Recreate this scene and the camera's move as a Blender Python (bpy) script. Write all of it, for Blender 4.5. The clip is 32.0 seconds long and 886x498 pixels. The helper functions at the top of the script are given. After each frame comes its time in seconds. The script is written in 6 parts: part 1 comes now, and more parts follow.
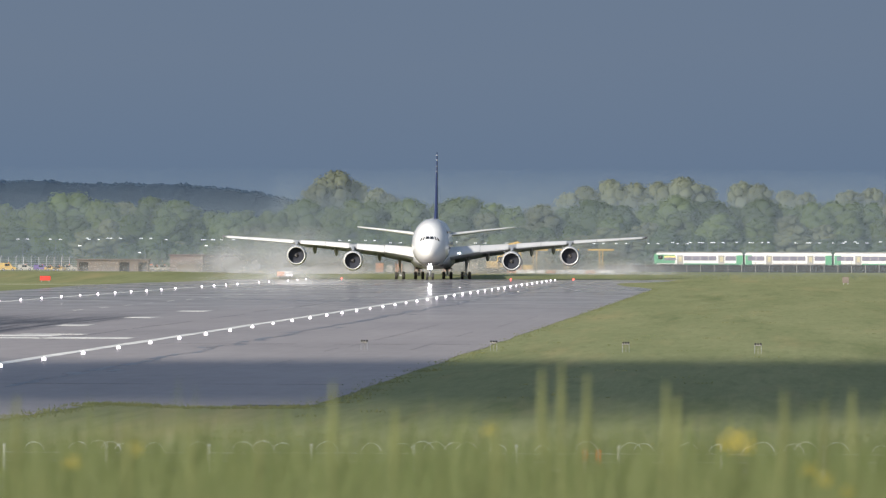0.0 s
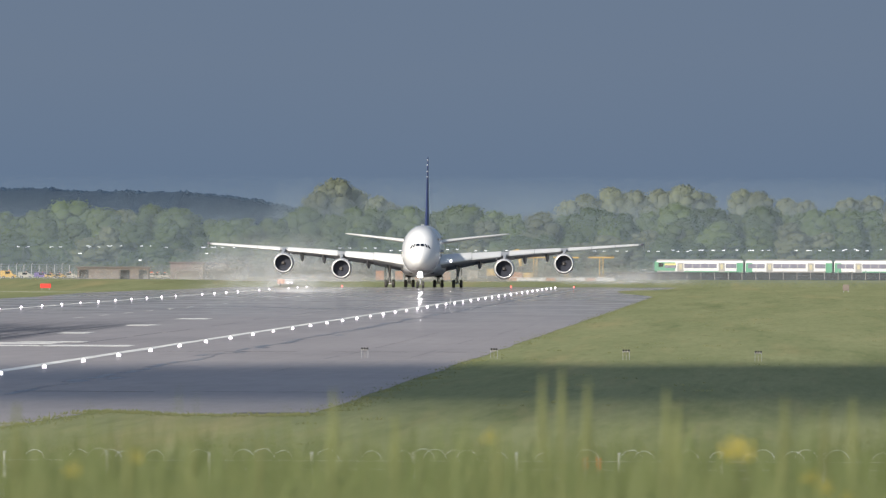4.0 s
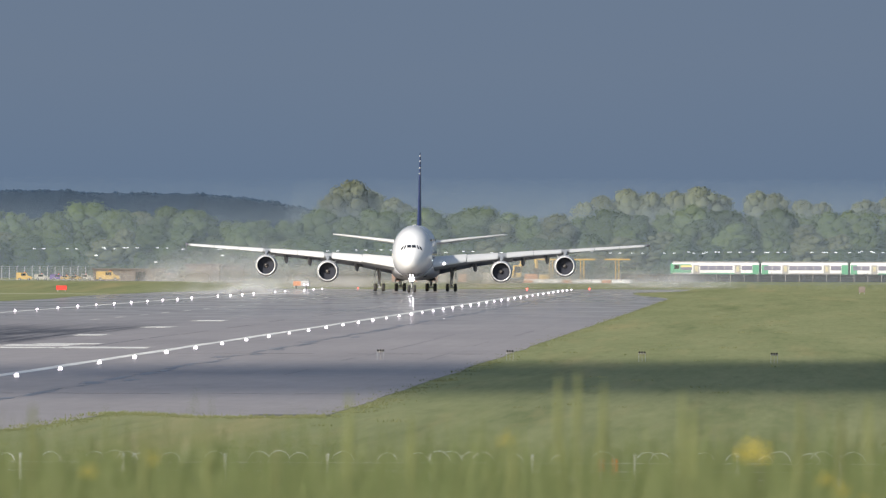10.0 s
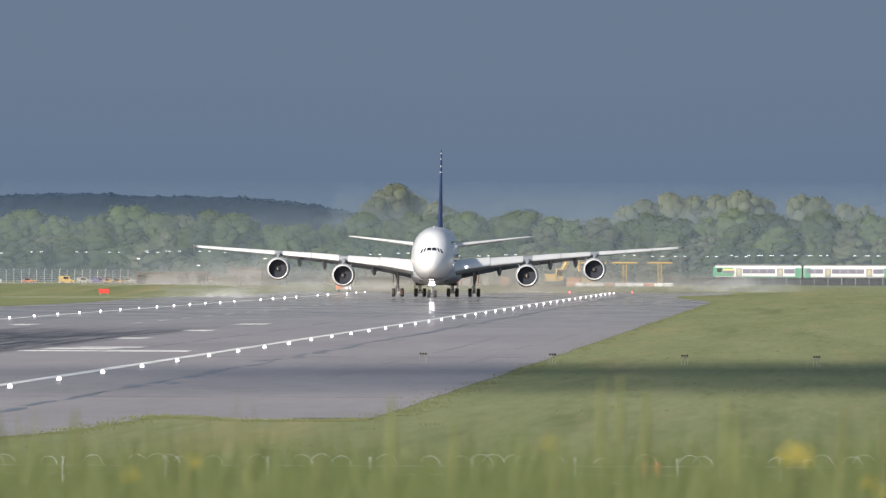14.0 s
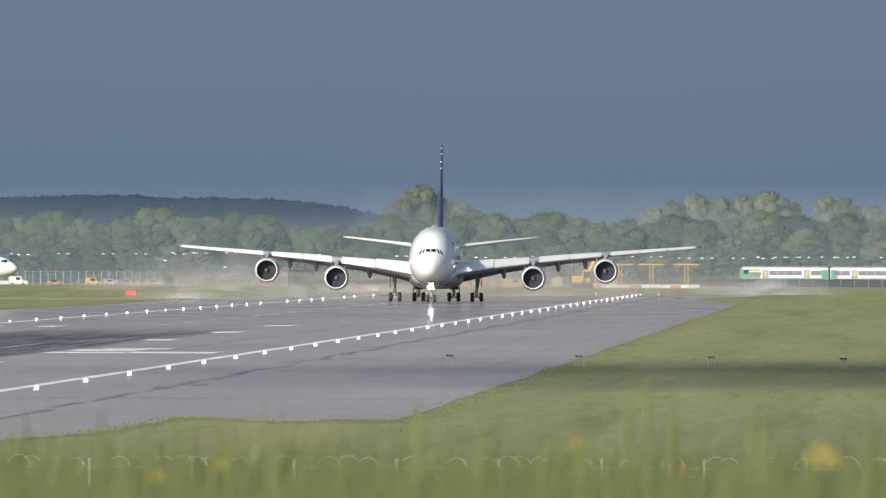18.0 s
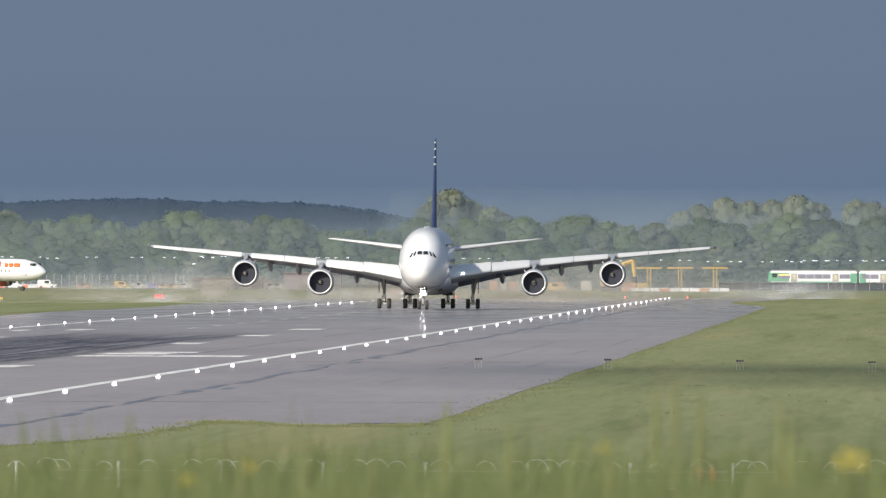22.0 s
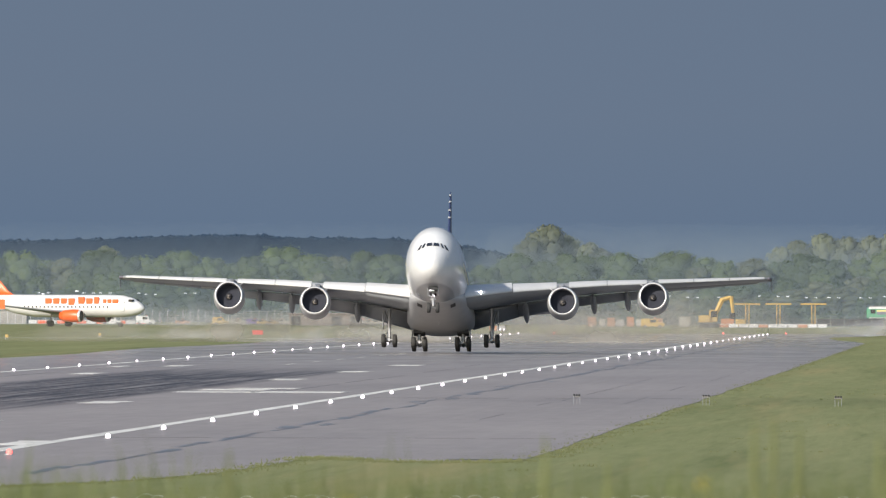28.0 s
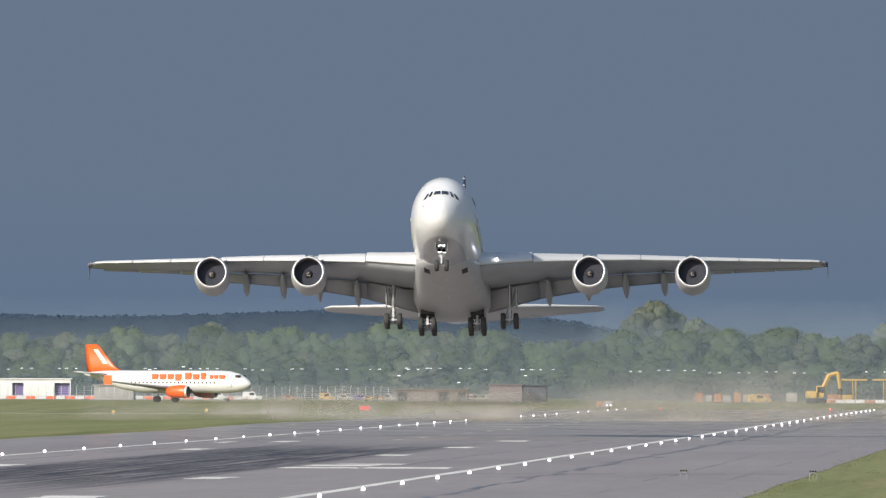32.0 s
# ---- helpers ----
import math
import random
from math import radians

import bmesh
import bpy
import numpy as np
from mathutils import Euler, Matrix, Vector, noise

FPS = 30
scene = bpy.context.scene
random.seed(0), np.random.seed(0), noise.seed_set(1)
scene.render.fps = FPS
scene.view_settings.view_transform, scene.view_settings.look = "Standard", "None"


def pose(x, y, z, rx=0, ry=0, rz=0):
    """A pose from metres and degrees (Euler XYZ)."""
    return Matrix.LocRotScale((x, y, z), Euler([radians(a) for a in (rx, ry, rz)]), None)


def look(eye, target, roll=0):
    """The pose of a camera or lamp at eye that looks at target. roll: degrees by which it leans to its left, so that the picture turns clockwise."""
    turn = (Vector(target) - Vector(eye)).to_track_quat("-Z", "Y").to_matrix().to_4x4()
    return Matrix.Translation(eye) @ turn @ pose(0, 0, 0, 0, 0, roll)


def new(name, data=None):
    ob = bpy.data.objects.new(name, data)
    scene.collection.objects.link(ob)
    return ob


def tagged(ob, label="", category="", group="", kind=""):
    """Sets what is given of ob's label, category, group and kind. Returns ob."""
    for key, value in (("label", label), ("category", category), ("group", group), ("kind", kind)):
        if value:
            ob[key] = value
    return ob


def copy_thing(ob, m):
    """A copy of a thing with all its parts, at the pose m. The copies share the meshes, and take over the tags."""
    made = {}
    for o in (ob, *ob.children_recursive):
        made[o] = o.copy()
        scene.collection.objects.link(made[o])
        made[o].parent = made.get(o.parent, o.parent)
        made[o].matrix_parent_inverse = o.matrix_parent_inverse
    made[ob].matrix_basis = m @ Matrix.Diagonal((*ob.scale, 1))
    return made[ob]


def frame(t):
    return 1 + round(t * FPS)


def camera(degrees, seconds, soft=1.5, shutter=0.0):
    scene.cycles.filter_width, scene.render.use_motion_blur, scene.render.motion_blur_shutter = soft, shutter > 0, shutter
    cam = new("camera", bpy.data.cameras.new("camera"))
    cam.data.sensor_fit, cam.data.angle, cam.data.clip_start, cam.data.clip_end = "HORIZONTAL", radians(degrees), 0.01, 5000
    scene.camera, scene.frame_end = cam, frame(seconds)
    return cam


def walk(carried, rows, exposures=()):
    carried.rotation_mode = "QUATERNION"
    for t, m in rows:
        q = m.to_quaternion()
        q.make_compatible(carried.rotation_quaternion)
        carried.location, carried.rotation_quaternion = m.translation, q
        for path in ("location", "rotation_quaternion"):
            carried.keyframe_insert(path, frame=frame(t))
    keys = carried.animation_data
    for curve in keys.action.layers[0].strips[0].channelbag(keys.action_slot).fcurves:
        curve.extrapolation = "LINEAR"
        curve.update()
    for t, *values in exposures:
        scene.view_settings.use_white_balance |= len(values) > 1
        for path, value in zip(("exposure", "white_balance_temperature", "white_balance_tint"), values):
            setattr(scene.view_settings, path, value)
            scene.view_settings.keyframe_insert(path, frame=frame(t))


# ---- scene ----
EYE = (0.0, 0.0, 7.0)


def view(left, up, lean):
    """The camera's pose on its tripod: degrees to the left of the runway's line, degrees up, degrees of lean."""
    a, b = radians(left), radians(up)
    way = Vector((-math.sin(a) * math.cos(b), math.cos(a) * math.cos(b), math.sin(b)))
    return look(EYE, Vector(EYE) + way * 100, lean)


cam = camera(2.8604, 32.0, soft=1.3)
cam.data.dof.use_dof, cam.data.dof.focus_distance, cam.data.dof.aperture_fstop = True, 2300.0, 24.0
walk(cam, [
    (0.0, view(1.1179, -0.0219, 0.170)),
    (0.5, view(1.1090, -0.0200, 0.170)),
    (1.0, view(1.0931, -0.0164, 0.170)),
    (1.5, view(1.0943, -0.0148, 0.170)),
    (2.0, view(1.1002, -0.0114, 0.170)),
    (2.5, view(1.0999, -0.0089, 0.170)),
    (3.0, view(1.1127, -0.0090, 0.170)),
    (3.5, view(1.1180, -0.0020, 0.170)),
    (5.5, view(1.1202, 0.0090, 0.170)),
    (6.0, view(1.1202, 0.0197, 0.170)),
    (6.5, view(1.1306, 0.0220, 0.170)),
    (7.0, view(1.1306, 0.0274, 0.170)),
    (7.5, view(1.1346, 0.0252, 0.170)),
    (8.0, view(1.1417, 0.0256, 0.170)),
    (8.5, view(1.1487, 0.0214, 0.170)),
    (9.0, view(1.1544, 0.0089, 0.170)),
    (9.5, view(1.1616, 0.0104, 0.170)),
    (10.0, view(1.1704, 0.0089, 0.170)),
    (10.5, view(1.1840, 0.0089, 0.170)),
    (11.0, view(1.2040, 0.0088, 0.170)),
    (11.5, view(1.2233, 0.0052, 0.170)),
    (12.0, view(1.2546, 0.0101, 0.170)),
    (12.5, view(1.2820, 0.0105, 0.170)),
    (13.0, view(1.2912, 0.0103, 0.170)),
    (13.5, view(1.3127, 0.0139, 0.170)),
    (14.0, view(1.3078, 0.0193, 0.170)),
    (14.5, view(1.3097, 0.0195, 0.170)),
    (16.5, view(1.3551, 0.0105, 0.170)),
    (17.0, view(1.3710, 0.0138, 0.170)),
    (17.5, view(1.3855, 0.0159, 0.170)),
    (18.0, view(1.3938, 0.0246, 0.170)),
    (18.5, view(1.4156, 0.0270, 0.170)),
    (19.0, view(1.4333, 0.0268, 0.170)),
    (19.5, view(1.4461, 0.0322, 0.170)),
    (20.0, view(1.4515, 0.0271, 0.170)),
    (20.5, view(1.4611, 0.0301, 0.170)),
    (21.0, view(1.4716, 0.0355, 0.170)),
    (21.5, view(1.4806, 0.0323, 0.170)),
    (22.0, view(1.4865, 0.0356, 0.170)),
    (22.5, view(1.4935, 0.0325, 0.170)),
    (23.0, view(1.5335, 0.0321, 0.170)),
    (23.5, view(1.5973, 0.0300, 0.170)),
    (24.0, view(1.6542, 0.0383, 0.170)),
    (24.5, view(1.7016, 0.0353, 0.170)),
    (25.0, view(1.7334, 0.0455, 0.170)),
    (25.5, view(1.7624, 0.0713, 0.170)),
    (27.5, view(1.7969, 0.1458, 0.170)),
    (28.0, view(1.8042, 0.1512, 0.170)),
    (28.5, view(1.8609, 0.1711, 0.170)),
    (29.0, view(1.9340, 0.2165, 0.170)),
    (29.5, view(1.9724, 0.2602, 0.170)),
    (30.0, view(2.0035, 0.2802, 0.170)),
    (30.5, view(2.0400, 0.2874, 0.170)),
    (31.0, view(2.0729, 0.2964, 0.170)),
    (31.5, view(2.1131, 0.3401, 0.170)),
    (32.0, view(2.1498, 0.3947, 0.170)),
], exposures=((0.0, 0.53), (12.0, 0.53), (24.0, 0.5), (28.0, 0.44), (32.0, 0.42)))

# ---- world, sun, exposure ----
SUN_WAY = Vector((-0.50, -0.74, 0.46)).normalized()   # towards the sun, behind and to the left of the camera
world = bpy.data.worlds.new("sky")
scene.world = world
world.use_nodes = True
wn = world.node_tree
sky = wn.nodes.new("ShaderNodeTexSky")
sky.sky_type, sky.sun_disc = "NISHITA", False
sky.sun_elevation = math.asin(SUN_WAY.z)
sky.sun_rotation = math.atan2(SUN_WAY.x, SUN_WAY.y)
wn.links.new(sky.outputs[0], wn.nodes["Background"].inputs[0])
wn.nodes["Background"].inputs[1].default_value = 0.14
sun_lamp = bpy.data.lights.new("sun", "SUN")
sun_lamp.energy, sun_lamp.angle, sun_lamp.color = 4.8, radians(0.6), (1.0, 0.93, 0.82)
sun = new("sun", sun_lamp)
sun.matrix_world = look(SUN_WAY * 50, (0, 0, 0))

# ---- materials ----
def node(nt, kind, **kw):
    n = nt.nodes.new("ShaderNode" + kind)
    for k, v in kw.items():
        n.inputs[k].default_value = v
    return n


def mat(name, a, b=None, rough=0.5, metal=0.0, scale=1.0, fine=12.0, bump=0.0, stretch=(1, 1, 1), spread=0.0, spec=0.5, coat=0.0):
    """A surface of two colours, a and b, mixed by a coarse and a fine noise (per metre), with a relief of bump metres.
    spread: how much the brightness varies from object to object."""
    m = bpy.data.materials.new(name)
    m.use_nodes = True
    nt = m.node_tree
    p = nt.nodes["Principled BSDF"]
    p.inputs["Roughness"].default_value, p.inputs["Metallic"].default_value = rough, metal
    p.inputs["Specular IOR Level"].default_value, p.inputs["Coat Weight"].default_value = spec, coat
    b = b or tuple(c * 0.82 for c in a)
    tc = node(nt, "TexCoord")
    mp = node(nt, "Mapping", Scale=stretch)
    nt.links.new(tc.outputs["Object"], mp.inputs[0])
    n1 = node(nt, "TexNoise", Scale=scale, Detail=4.0, Roughness=0.6)
    n2 = node(nt, "TexNoise", Scale=fine, Detail=3.0, Roughness=0.7)
    for n in (n1, n2):
        nt.links.new(mp.outputs[0], n.inputs["Vector"])
    mix = node(nt, "Math")
    mix.operation = "MULTIPLY_ADD"
    mix.inputs[1].default_value = 0.4
    nt.links.new(n2.outputs["Fac"], mix.inputs[0])
    low = node(nt, "Math")
    low.operation = "MULTIPLY"
    low.inputs[1].default_value = 0.6
    nt.links.new(n1.outputs["Fac"], low.inputs[0])
    nt.links.new(low.outputs[0], mix.inputs[2])
    ramp = node(nt, "ValToRGB")
    ramp.color_ramp.elements[0].position, ramp.color_ramp.elements[1].position = 0.36, 0.64
    ramp.color_ramp.elements[0].color, ramp.color_ramp.elements[1].color = (*a, 1), (*b, 1)
    nt.links.new(mix.outputs[0], ramp.inputs[0])
    out = ramp.outputs[0]
    if spread:
        info = node(nt, "ObjectInfo")
        hsv = node(nt, "HueSaturation")
        rng = node(nt, "MapRange")
        rng.inputs["To Min"].default_value, rng.inputs["To Max"].default_value = 1 - spread, 1 + spread
        nt.links.new(info.outputs["Random"], rng.inputs["Value"])
        nt.links.new(rng.outputs[0], hsv.inputs["Value"])
        nt.links.new(out, hsv.inputs["Color"])
        out = hsv.outputs[0]
    nt.links.new(out, p.inputs["Base Color"])
    if bump:
        bp = node(nt, "Bump", Strength=1.0, Distance=bump)
        nt.links.new(n2.outputs["Fac"], bp.inputs["Height"])
        nt.links.new(bp.outputs[0], p.inputs["Normal"])
    return m


def glow(name, colour, strength):
    m = bpy.data.materials.new(name)
    m.use_nodes = True
    p = m.node_tree.nodes["Principled BSDF"]
    p.inputs["Base Color"].default_value = (*colour, 1)
    p.inputs["Emission Color"].default_value = (*colour, 1)
    p.inputs["Emission Strength"].default_value = strength
    return m


def leaf_mat(name, a, b, spread=0.25):
    m = mat(name, a, b, rough=0.6, scale=0.22, fine=1.6, spread=spread, spec=0.2)
    nt = m.node_tree
    p = nt.nodes["Principled BSDF"]
    tr = node(nt, "BsdfTranslucent")
    src = p.inputs["Base Color"].links[0].from_socket
    nt.links.new(src, tr.inputs[0])
    mx = node(nt, "MixShader", Fac=0.5)
    nt.links.new(p.outputs[0], mx.inputs[1])
    nt.links.new(tr.outputs[0], mx.inputs[2])
    nt.links.new(mx.outputs[0], nt.nodes["Material Output"].inputs[0])
    return m


def asphalt_mat():
    """Damp grey runway asphalt with streaks along the runway and black tyre rubber round the touchdown zone."""
    m = mat("asphalt", (0.196, 0.179, 0.175), (0.258, 0.235, 0.227), rough=0.5, scale=0.05, fine=0.6, stretch=(1, 0.12, 1), bump=0.004, spec=0.22)
    nt = m.node_tree
    p = nt.nodes["Principled BSDF"]
    src = p.inputs["Base Color"].links[0].from_socket
    geo = node(nt, "NewGeometry")
    sep = node(nt, "SeparateXYZ")
    nt.links.new(geo.outputs["Position"], sep.inputs[0])

    def hump(sock, mid, half, soft):
        d = node(nt, "Math"); d.operation = "SUBTRACT"; d.inputs[1].default_value = mid
        nt.links.new(sock, d.inputs[0])
        ab = node(nt, "Math"); ab.operation = "ABSOLUTE"
        nt.links.new(d.outputs[0], ab.inputs[0])
        r = node(nt, "MapRange"); r.interpolation_type = "SMOOTHSTEP"
        r.inputs["From Min"].default_value, r.inputs["From Max"].default_value = half + soft, half
        nt.links.new(ab.outputs[0], r.inputs["Value"])
        return r.outputs[0]
    hx = hump(sep.outputs["X"], -69.5, 8.0, 3.0)
    hy = hump(sep.outputs["Y"], 1350.0, 170.0, 260.0)
    mp = node(nt, "Mapping", Scale=(1.5, 0.007, 1.0))
    nt.links.new(geo.outputs["Position"], mp.inputs[0])
    ns = node(nt, "TexNoise", Scale=1.0, Detail=8.0, Roughness=0.78)
    nt.links.new(mp.outputs[0], ns.inputs["Vector"])
    st = node(nt, "MapRange")
    st.inputs["From Min"].default_value, st.inputs["From Max"].default_value = 0.39, 0.55
    nt.links.new(ns.outputs["Fac"], st.inputs["Value"])
    a = node(nt, "Math"); a.operation = "MULTIPLY"
    nt.links.new(hx, a.inputs[0]); nt.links.new(hy, a.inputs[1])
    b = node(nt, "Math"); b.operation = "MULTIPLY"
    nt.links.new(a.outputs[0], b.inputs[0]); nt.links.new(st.outputs[0], b.inputs[1])
    mx = node(nt, "MixRGB")
    mx.inputs[2].default_value = (0.016, 0.016, 0.02, 1)
    nt.links.new(b.outputs[0], mx.inputs[0]); nt.links.new(src, mx.inputs[1])
    nt.links.new(mx.outputs[0], p.inputs["Base Color"])
    # damp film: the far half of the runway is wetter and glossier
    wet = node(nt, "MapRange")
    wet.inputs["From Min"].default_value, wet.inputs["From Max"].default_value = 1000.0, 2100.0
    wet.inputs["To Min"].default_value, wet.inputs["To Max"].default_value = 0.5, 0.27
    nt.links.new(sep.outputs["Y"], wet.inputs["Value"])
    wn2 = node(nt, "Math"); wn2.operation = "MULTIPLY_ADD"; wn2.inputs[1].default_value = 0.18
    nt.links.new(ns.outputs["Fac"], wn2.inputs[0]); nt.links.new(wet.outputs[0], wn2.inputs[2])
    nt.links.new(wn2.outputs[0], p.inputs["Roughness"])
    # standing water film on the far half, broken into long patches
    film = node(nt, "MapRange")
    for k, v in zip(("From Min", "From Max", "To Min", "To Max"), (1600.0, 2700.0, 0.02, 0.6)):
        film.inputs[k].default_value = v
    nt.links.new(sep.outputs["Y"], film.inputs["Value"])
    mp3 = node(nt, "Mapping", Scale=(0.12, 0.02, 1.0))
    nt.links.new(geo.outputs["Position"], mp3.inputs[0])
    ns3 = node(nt, "TexNoise", Scale=1.0, Detail=5.0, Roughness=0.6)
    nt.links.new(mp3.outputs[0], ns3.inputs["Vector"])
    pat = node(nt, "MapRange")
    for k, v in zip(("From Min", "From Max", "To Min", "To Max"), (0.38, 0.6, 0.25, 1.3)):
        pat.inputs[k].default_value = v
    nt.links.new(ns3.outputs["Fac"], pat.inputs["Value"])
    fm = node(nt, "Math"); fm.operation = "MULTIPLY"; fm.use_clamp = True
    nt.links.new(film.outputs[0], fm.inputs[0]); nt.links.new(pat.outputs[0], fm.inputs[1])
    nt.links.new(fm.outputs[0], p.inputs["Coat Weight"])
    p.inputs["Coat Roughness"].default_value = 0.045
    return m


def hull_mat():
    """White gloss paint; below a clean line, grey paints the belly's shade into the colour."""
    m = mat("hull_belly_shade", (0.6, 0.6, 0.595), (0.55, 0.55, 0.55), rough=0.22, scale=0.3, fine=2.0, coat=0.4)
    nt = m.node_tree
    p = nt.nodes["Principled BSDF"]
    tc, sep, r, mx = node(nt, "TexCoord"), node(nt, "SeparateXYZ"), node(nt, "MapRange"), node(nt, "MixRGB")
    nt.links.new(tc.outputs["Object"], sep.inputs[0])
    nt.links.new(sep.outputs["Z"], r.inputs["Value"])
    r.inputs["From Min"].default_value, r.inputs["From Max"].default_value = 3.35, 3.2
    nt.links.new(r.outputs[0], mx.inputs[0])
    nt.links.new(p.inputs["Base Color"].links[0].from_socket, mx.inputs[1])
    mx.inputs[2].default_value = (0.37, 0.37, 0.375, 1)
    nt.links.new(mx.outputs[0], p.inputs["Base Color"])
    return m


def mist_mat(name, peak, sx, z0, sz, colour=(0.72, 0.74, 0.78), grain=0.25, seed=0.0):
    """Thin drifting spray, also used as haze: densest round its middle at height z0, thinning to nothing at sx sideways
    and sz up and down.
    """
    m = bpy.data.materials.new(name)
    m.use_nodes = True
    nt = m.node_tree
    tc = node(nt, "TexCoord")
    mp = node(nt, "Mapping", Location=(0, 0, -z0 / sz), Scale=(1 / sx, 0, 1 / sz))
    nt.links.new(tc.outputs["Object"], mp.inputs[0])
    ln = node(nt, "VectorMath")
    ln.operation = "LENGTH"
    nt.links.new(mp.outputs[0], ln.inputs[0])
    r = node(nt, "MapRange")
    r.interpolation_type = "SMOOTHERSTEP"
    for k, v in zip(("From Min", "From Max", "To Min", "To Max"), (0.05, 1.0, 1.0, 0.0)):
        r.inputs[k].default_value = v
    nt.links.new(ln.outputs["Value"], r.inputs["Value"])
    mp2 = node(nt, "Mapping", Location=(seed, seed, 0))
    nt.links.new(tc.outputs["Object"], mp2.inputs[0])
    ns = node(nt, "TexNoise", Scale=grain, Detail=2.5, Roughness=0.5)
    nt.links.new(mp2.outputs[0], ns.inputs["Vector"])
    nr = node(nt, "MapRange")
    nr.interpolation_type = "SMOOTHSTEP"
    for k, v in zip(("From Min", "From Max", "To Min", "To Max"), (0.15, 0.85, 0.1 * peak, 1.25 * peak)):
        nr.inputs[k].default_value = v
    nt.links.new(ns.outputs["Fac"], nr.inputs["Value"])
    f = node(nt, "Math")
    f.operation = "MULTIPLY"
    nt.links.new(r.outputs[0], f.inputs[0])
    nt.links.new(nr.outputs[0], f.inputs[1])
    tr, df = node(nt, "BsdfTransparent"), node(nt, "BsdfDiffuse", Color=(*colour, 1))
    mx = node(nt, "MixShader")
    nt.links.new(f.outputs[0], mx.inputs[0])
    nt.links.new(tr.outputs[0], mx.inputs[1])
    nt.links.new(df.outputs[0], mx.inputs[2])
    nt.links.new(mx.outputs[0], nt.nodes["Material Output"].inputs[0])
    return m


def grass_mat(*args, **kw):
    """Mown grass with drier straw-coloured patches and darker lush ones."""
    m = mat(*args, **kw)
    nt = m.node_tree
    p = nt.nodes["Principled BSDF"]
    src = p.inputs["Base Color"].links[0].from_socket
    geo = node(nt, "NewGeometry")
    for scale, lo, hi, colour, top, off in ((0.11, 0.55, 0.72, (0.25, 0.213, 0.104, 1), 0.8, 3.0), (0.09, 0.55, 0.7, (0.07, 0.09, 0.032, 1), 0.7, 40.0), (0.6, 0.54, 0.75, (0.21, 0.19, 0.09, 1), 0.6, 9.0), (0.9, 0.55, 0.74, (0.075, 0.092, 0.034, 1), 0.5, 70.0)):
        mp = node(nt, "Mapping", Location=(off, off, 0), Scale=(1, 0.018, 1))
        nt.links.new(geo.outputs["Position"], mp.inputs[0])
        ns = node(nt, "TexNoise", Scale=scale, Detail=5.0, Roughness=0.65)
        nt.links.new(mp.outputs[0], ns.inputs["Vector"])
        r = node(nt, "MapRange")
        for k, v in zip(("From Min", "From Max", "To Min", "To Max"), (lo, hi, 0.0, top)):
            r.inputs[k].default_value = v
        nt.links.new(ns.outputs["Fac"], r.inputs["Value"])
        mx = node(nt, "MixRGB")
        mx.inputs[2].default_value = colour
        nt.links.new(r.outputs[0], mx.inputs[0])
        nt.links.new(src, mx.inputs[1])
        src = mx.outputs[0]
    nt.links.new(src, p.inputs["Base Color"])
    return m


def storm_mat():
    """The glowing slate-blue face of a far rain cloud, slightly uneven."""
    m = bpy.data.materials.new("storm_cloud")
    m.use_nodes = True
    nt = m.node_tree
    p = nt.nodes["Principled BSDF"]
    p.inputs["Base Color"].default_value = (0, 0, 0, 1)
    p.inputs["Specular IOR Level"].default_value = 0
    geo = node(nt, "NewGeometry")
    sep = node(nt, "SeparateXYZ")
    nt.links.new(geo.outputs["Position"], sep.inputs[0])
    ns = node(nt, "TexNoise", Scale=0.006, Detail=3.0, Roughness=0.5)
    nt.links.new(geo.outputs["Position"], ns.inputs["Vector"])
    r = node(nt, "MapRange")
    r.inputs["From Min"].default_value, r.inputs["From Max"].default_value = 10.0, 75.0
    nt.links.new(sep.outputs["Z"], r.inputs["Value"])
    ad = node(nt, "Math"); ad.operation = "MULTIPLY_ADD"; ad.inputs[1].default_value = 0.5
    nt.links.new(ns.outputs["Fac"], ad.inputs[0]); nt.links.new(r.outputs[0], ad.inputs[2])
    ramp = node(nt, "ValToRGB")
    ramp.color_ramp.elements[0].position, ramp.color_ramp.elements[1].position = 0.2, 1.3
    ramp.color_ramp.elements[0].color, ramp.color_ramp.elements[1].color = (0.083, 0.124, 0.19, 1), (0.099, 0.133, 0.189, 1)
    nt.links.new(ad.outputs[0], ramp.inputs[0])
    nt.links.new(ramp.outputs[0], p.inputs["Emission Color"])
    p.inputs["Emission Strength"].default_value = 1.03
    return m


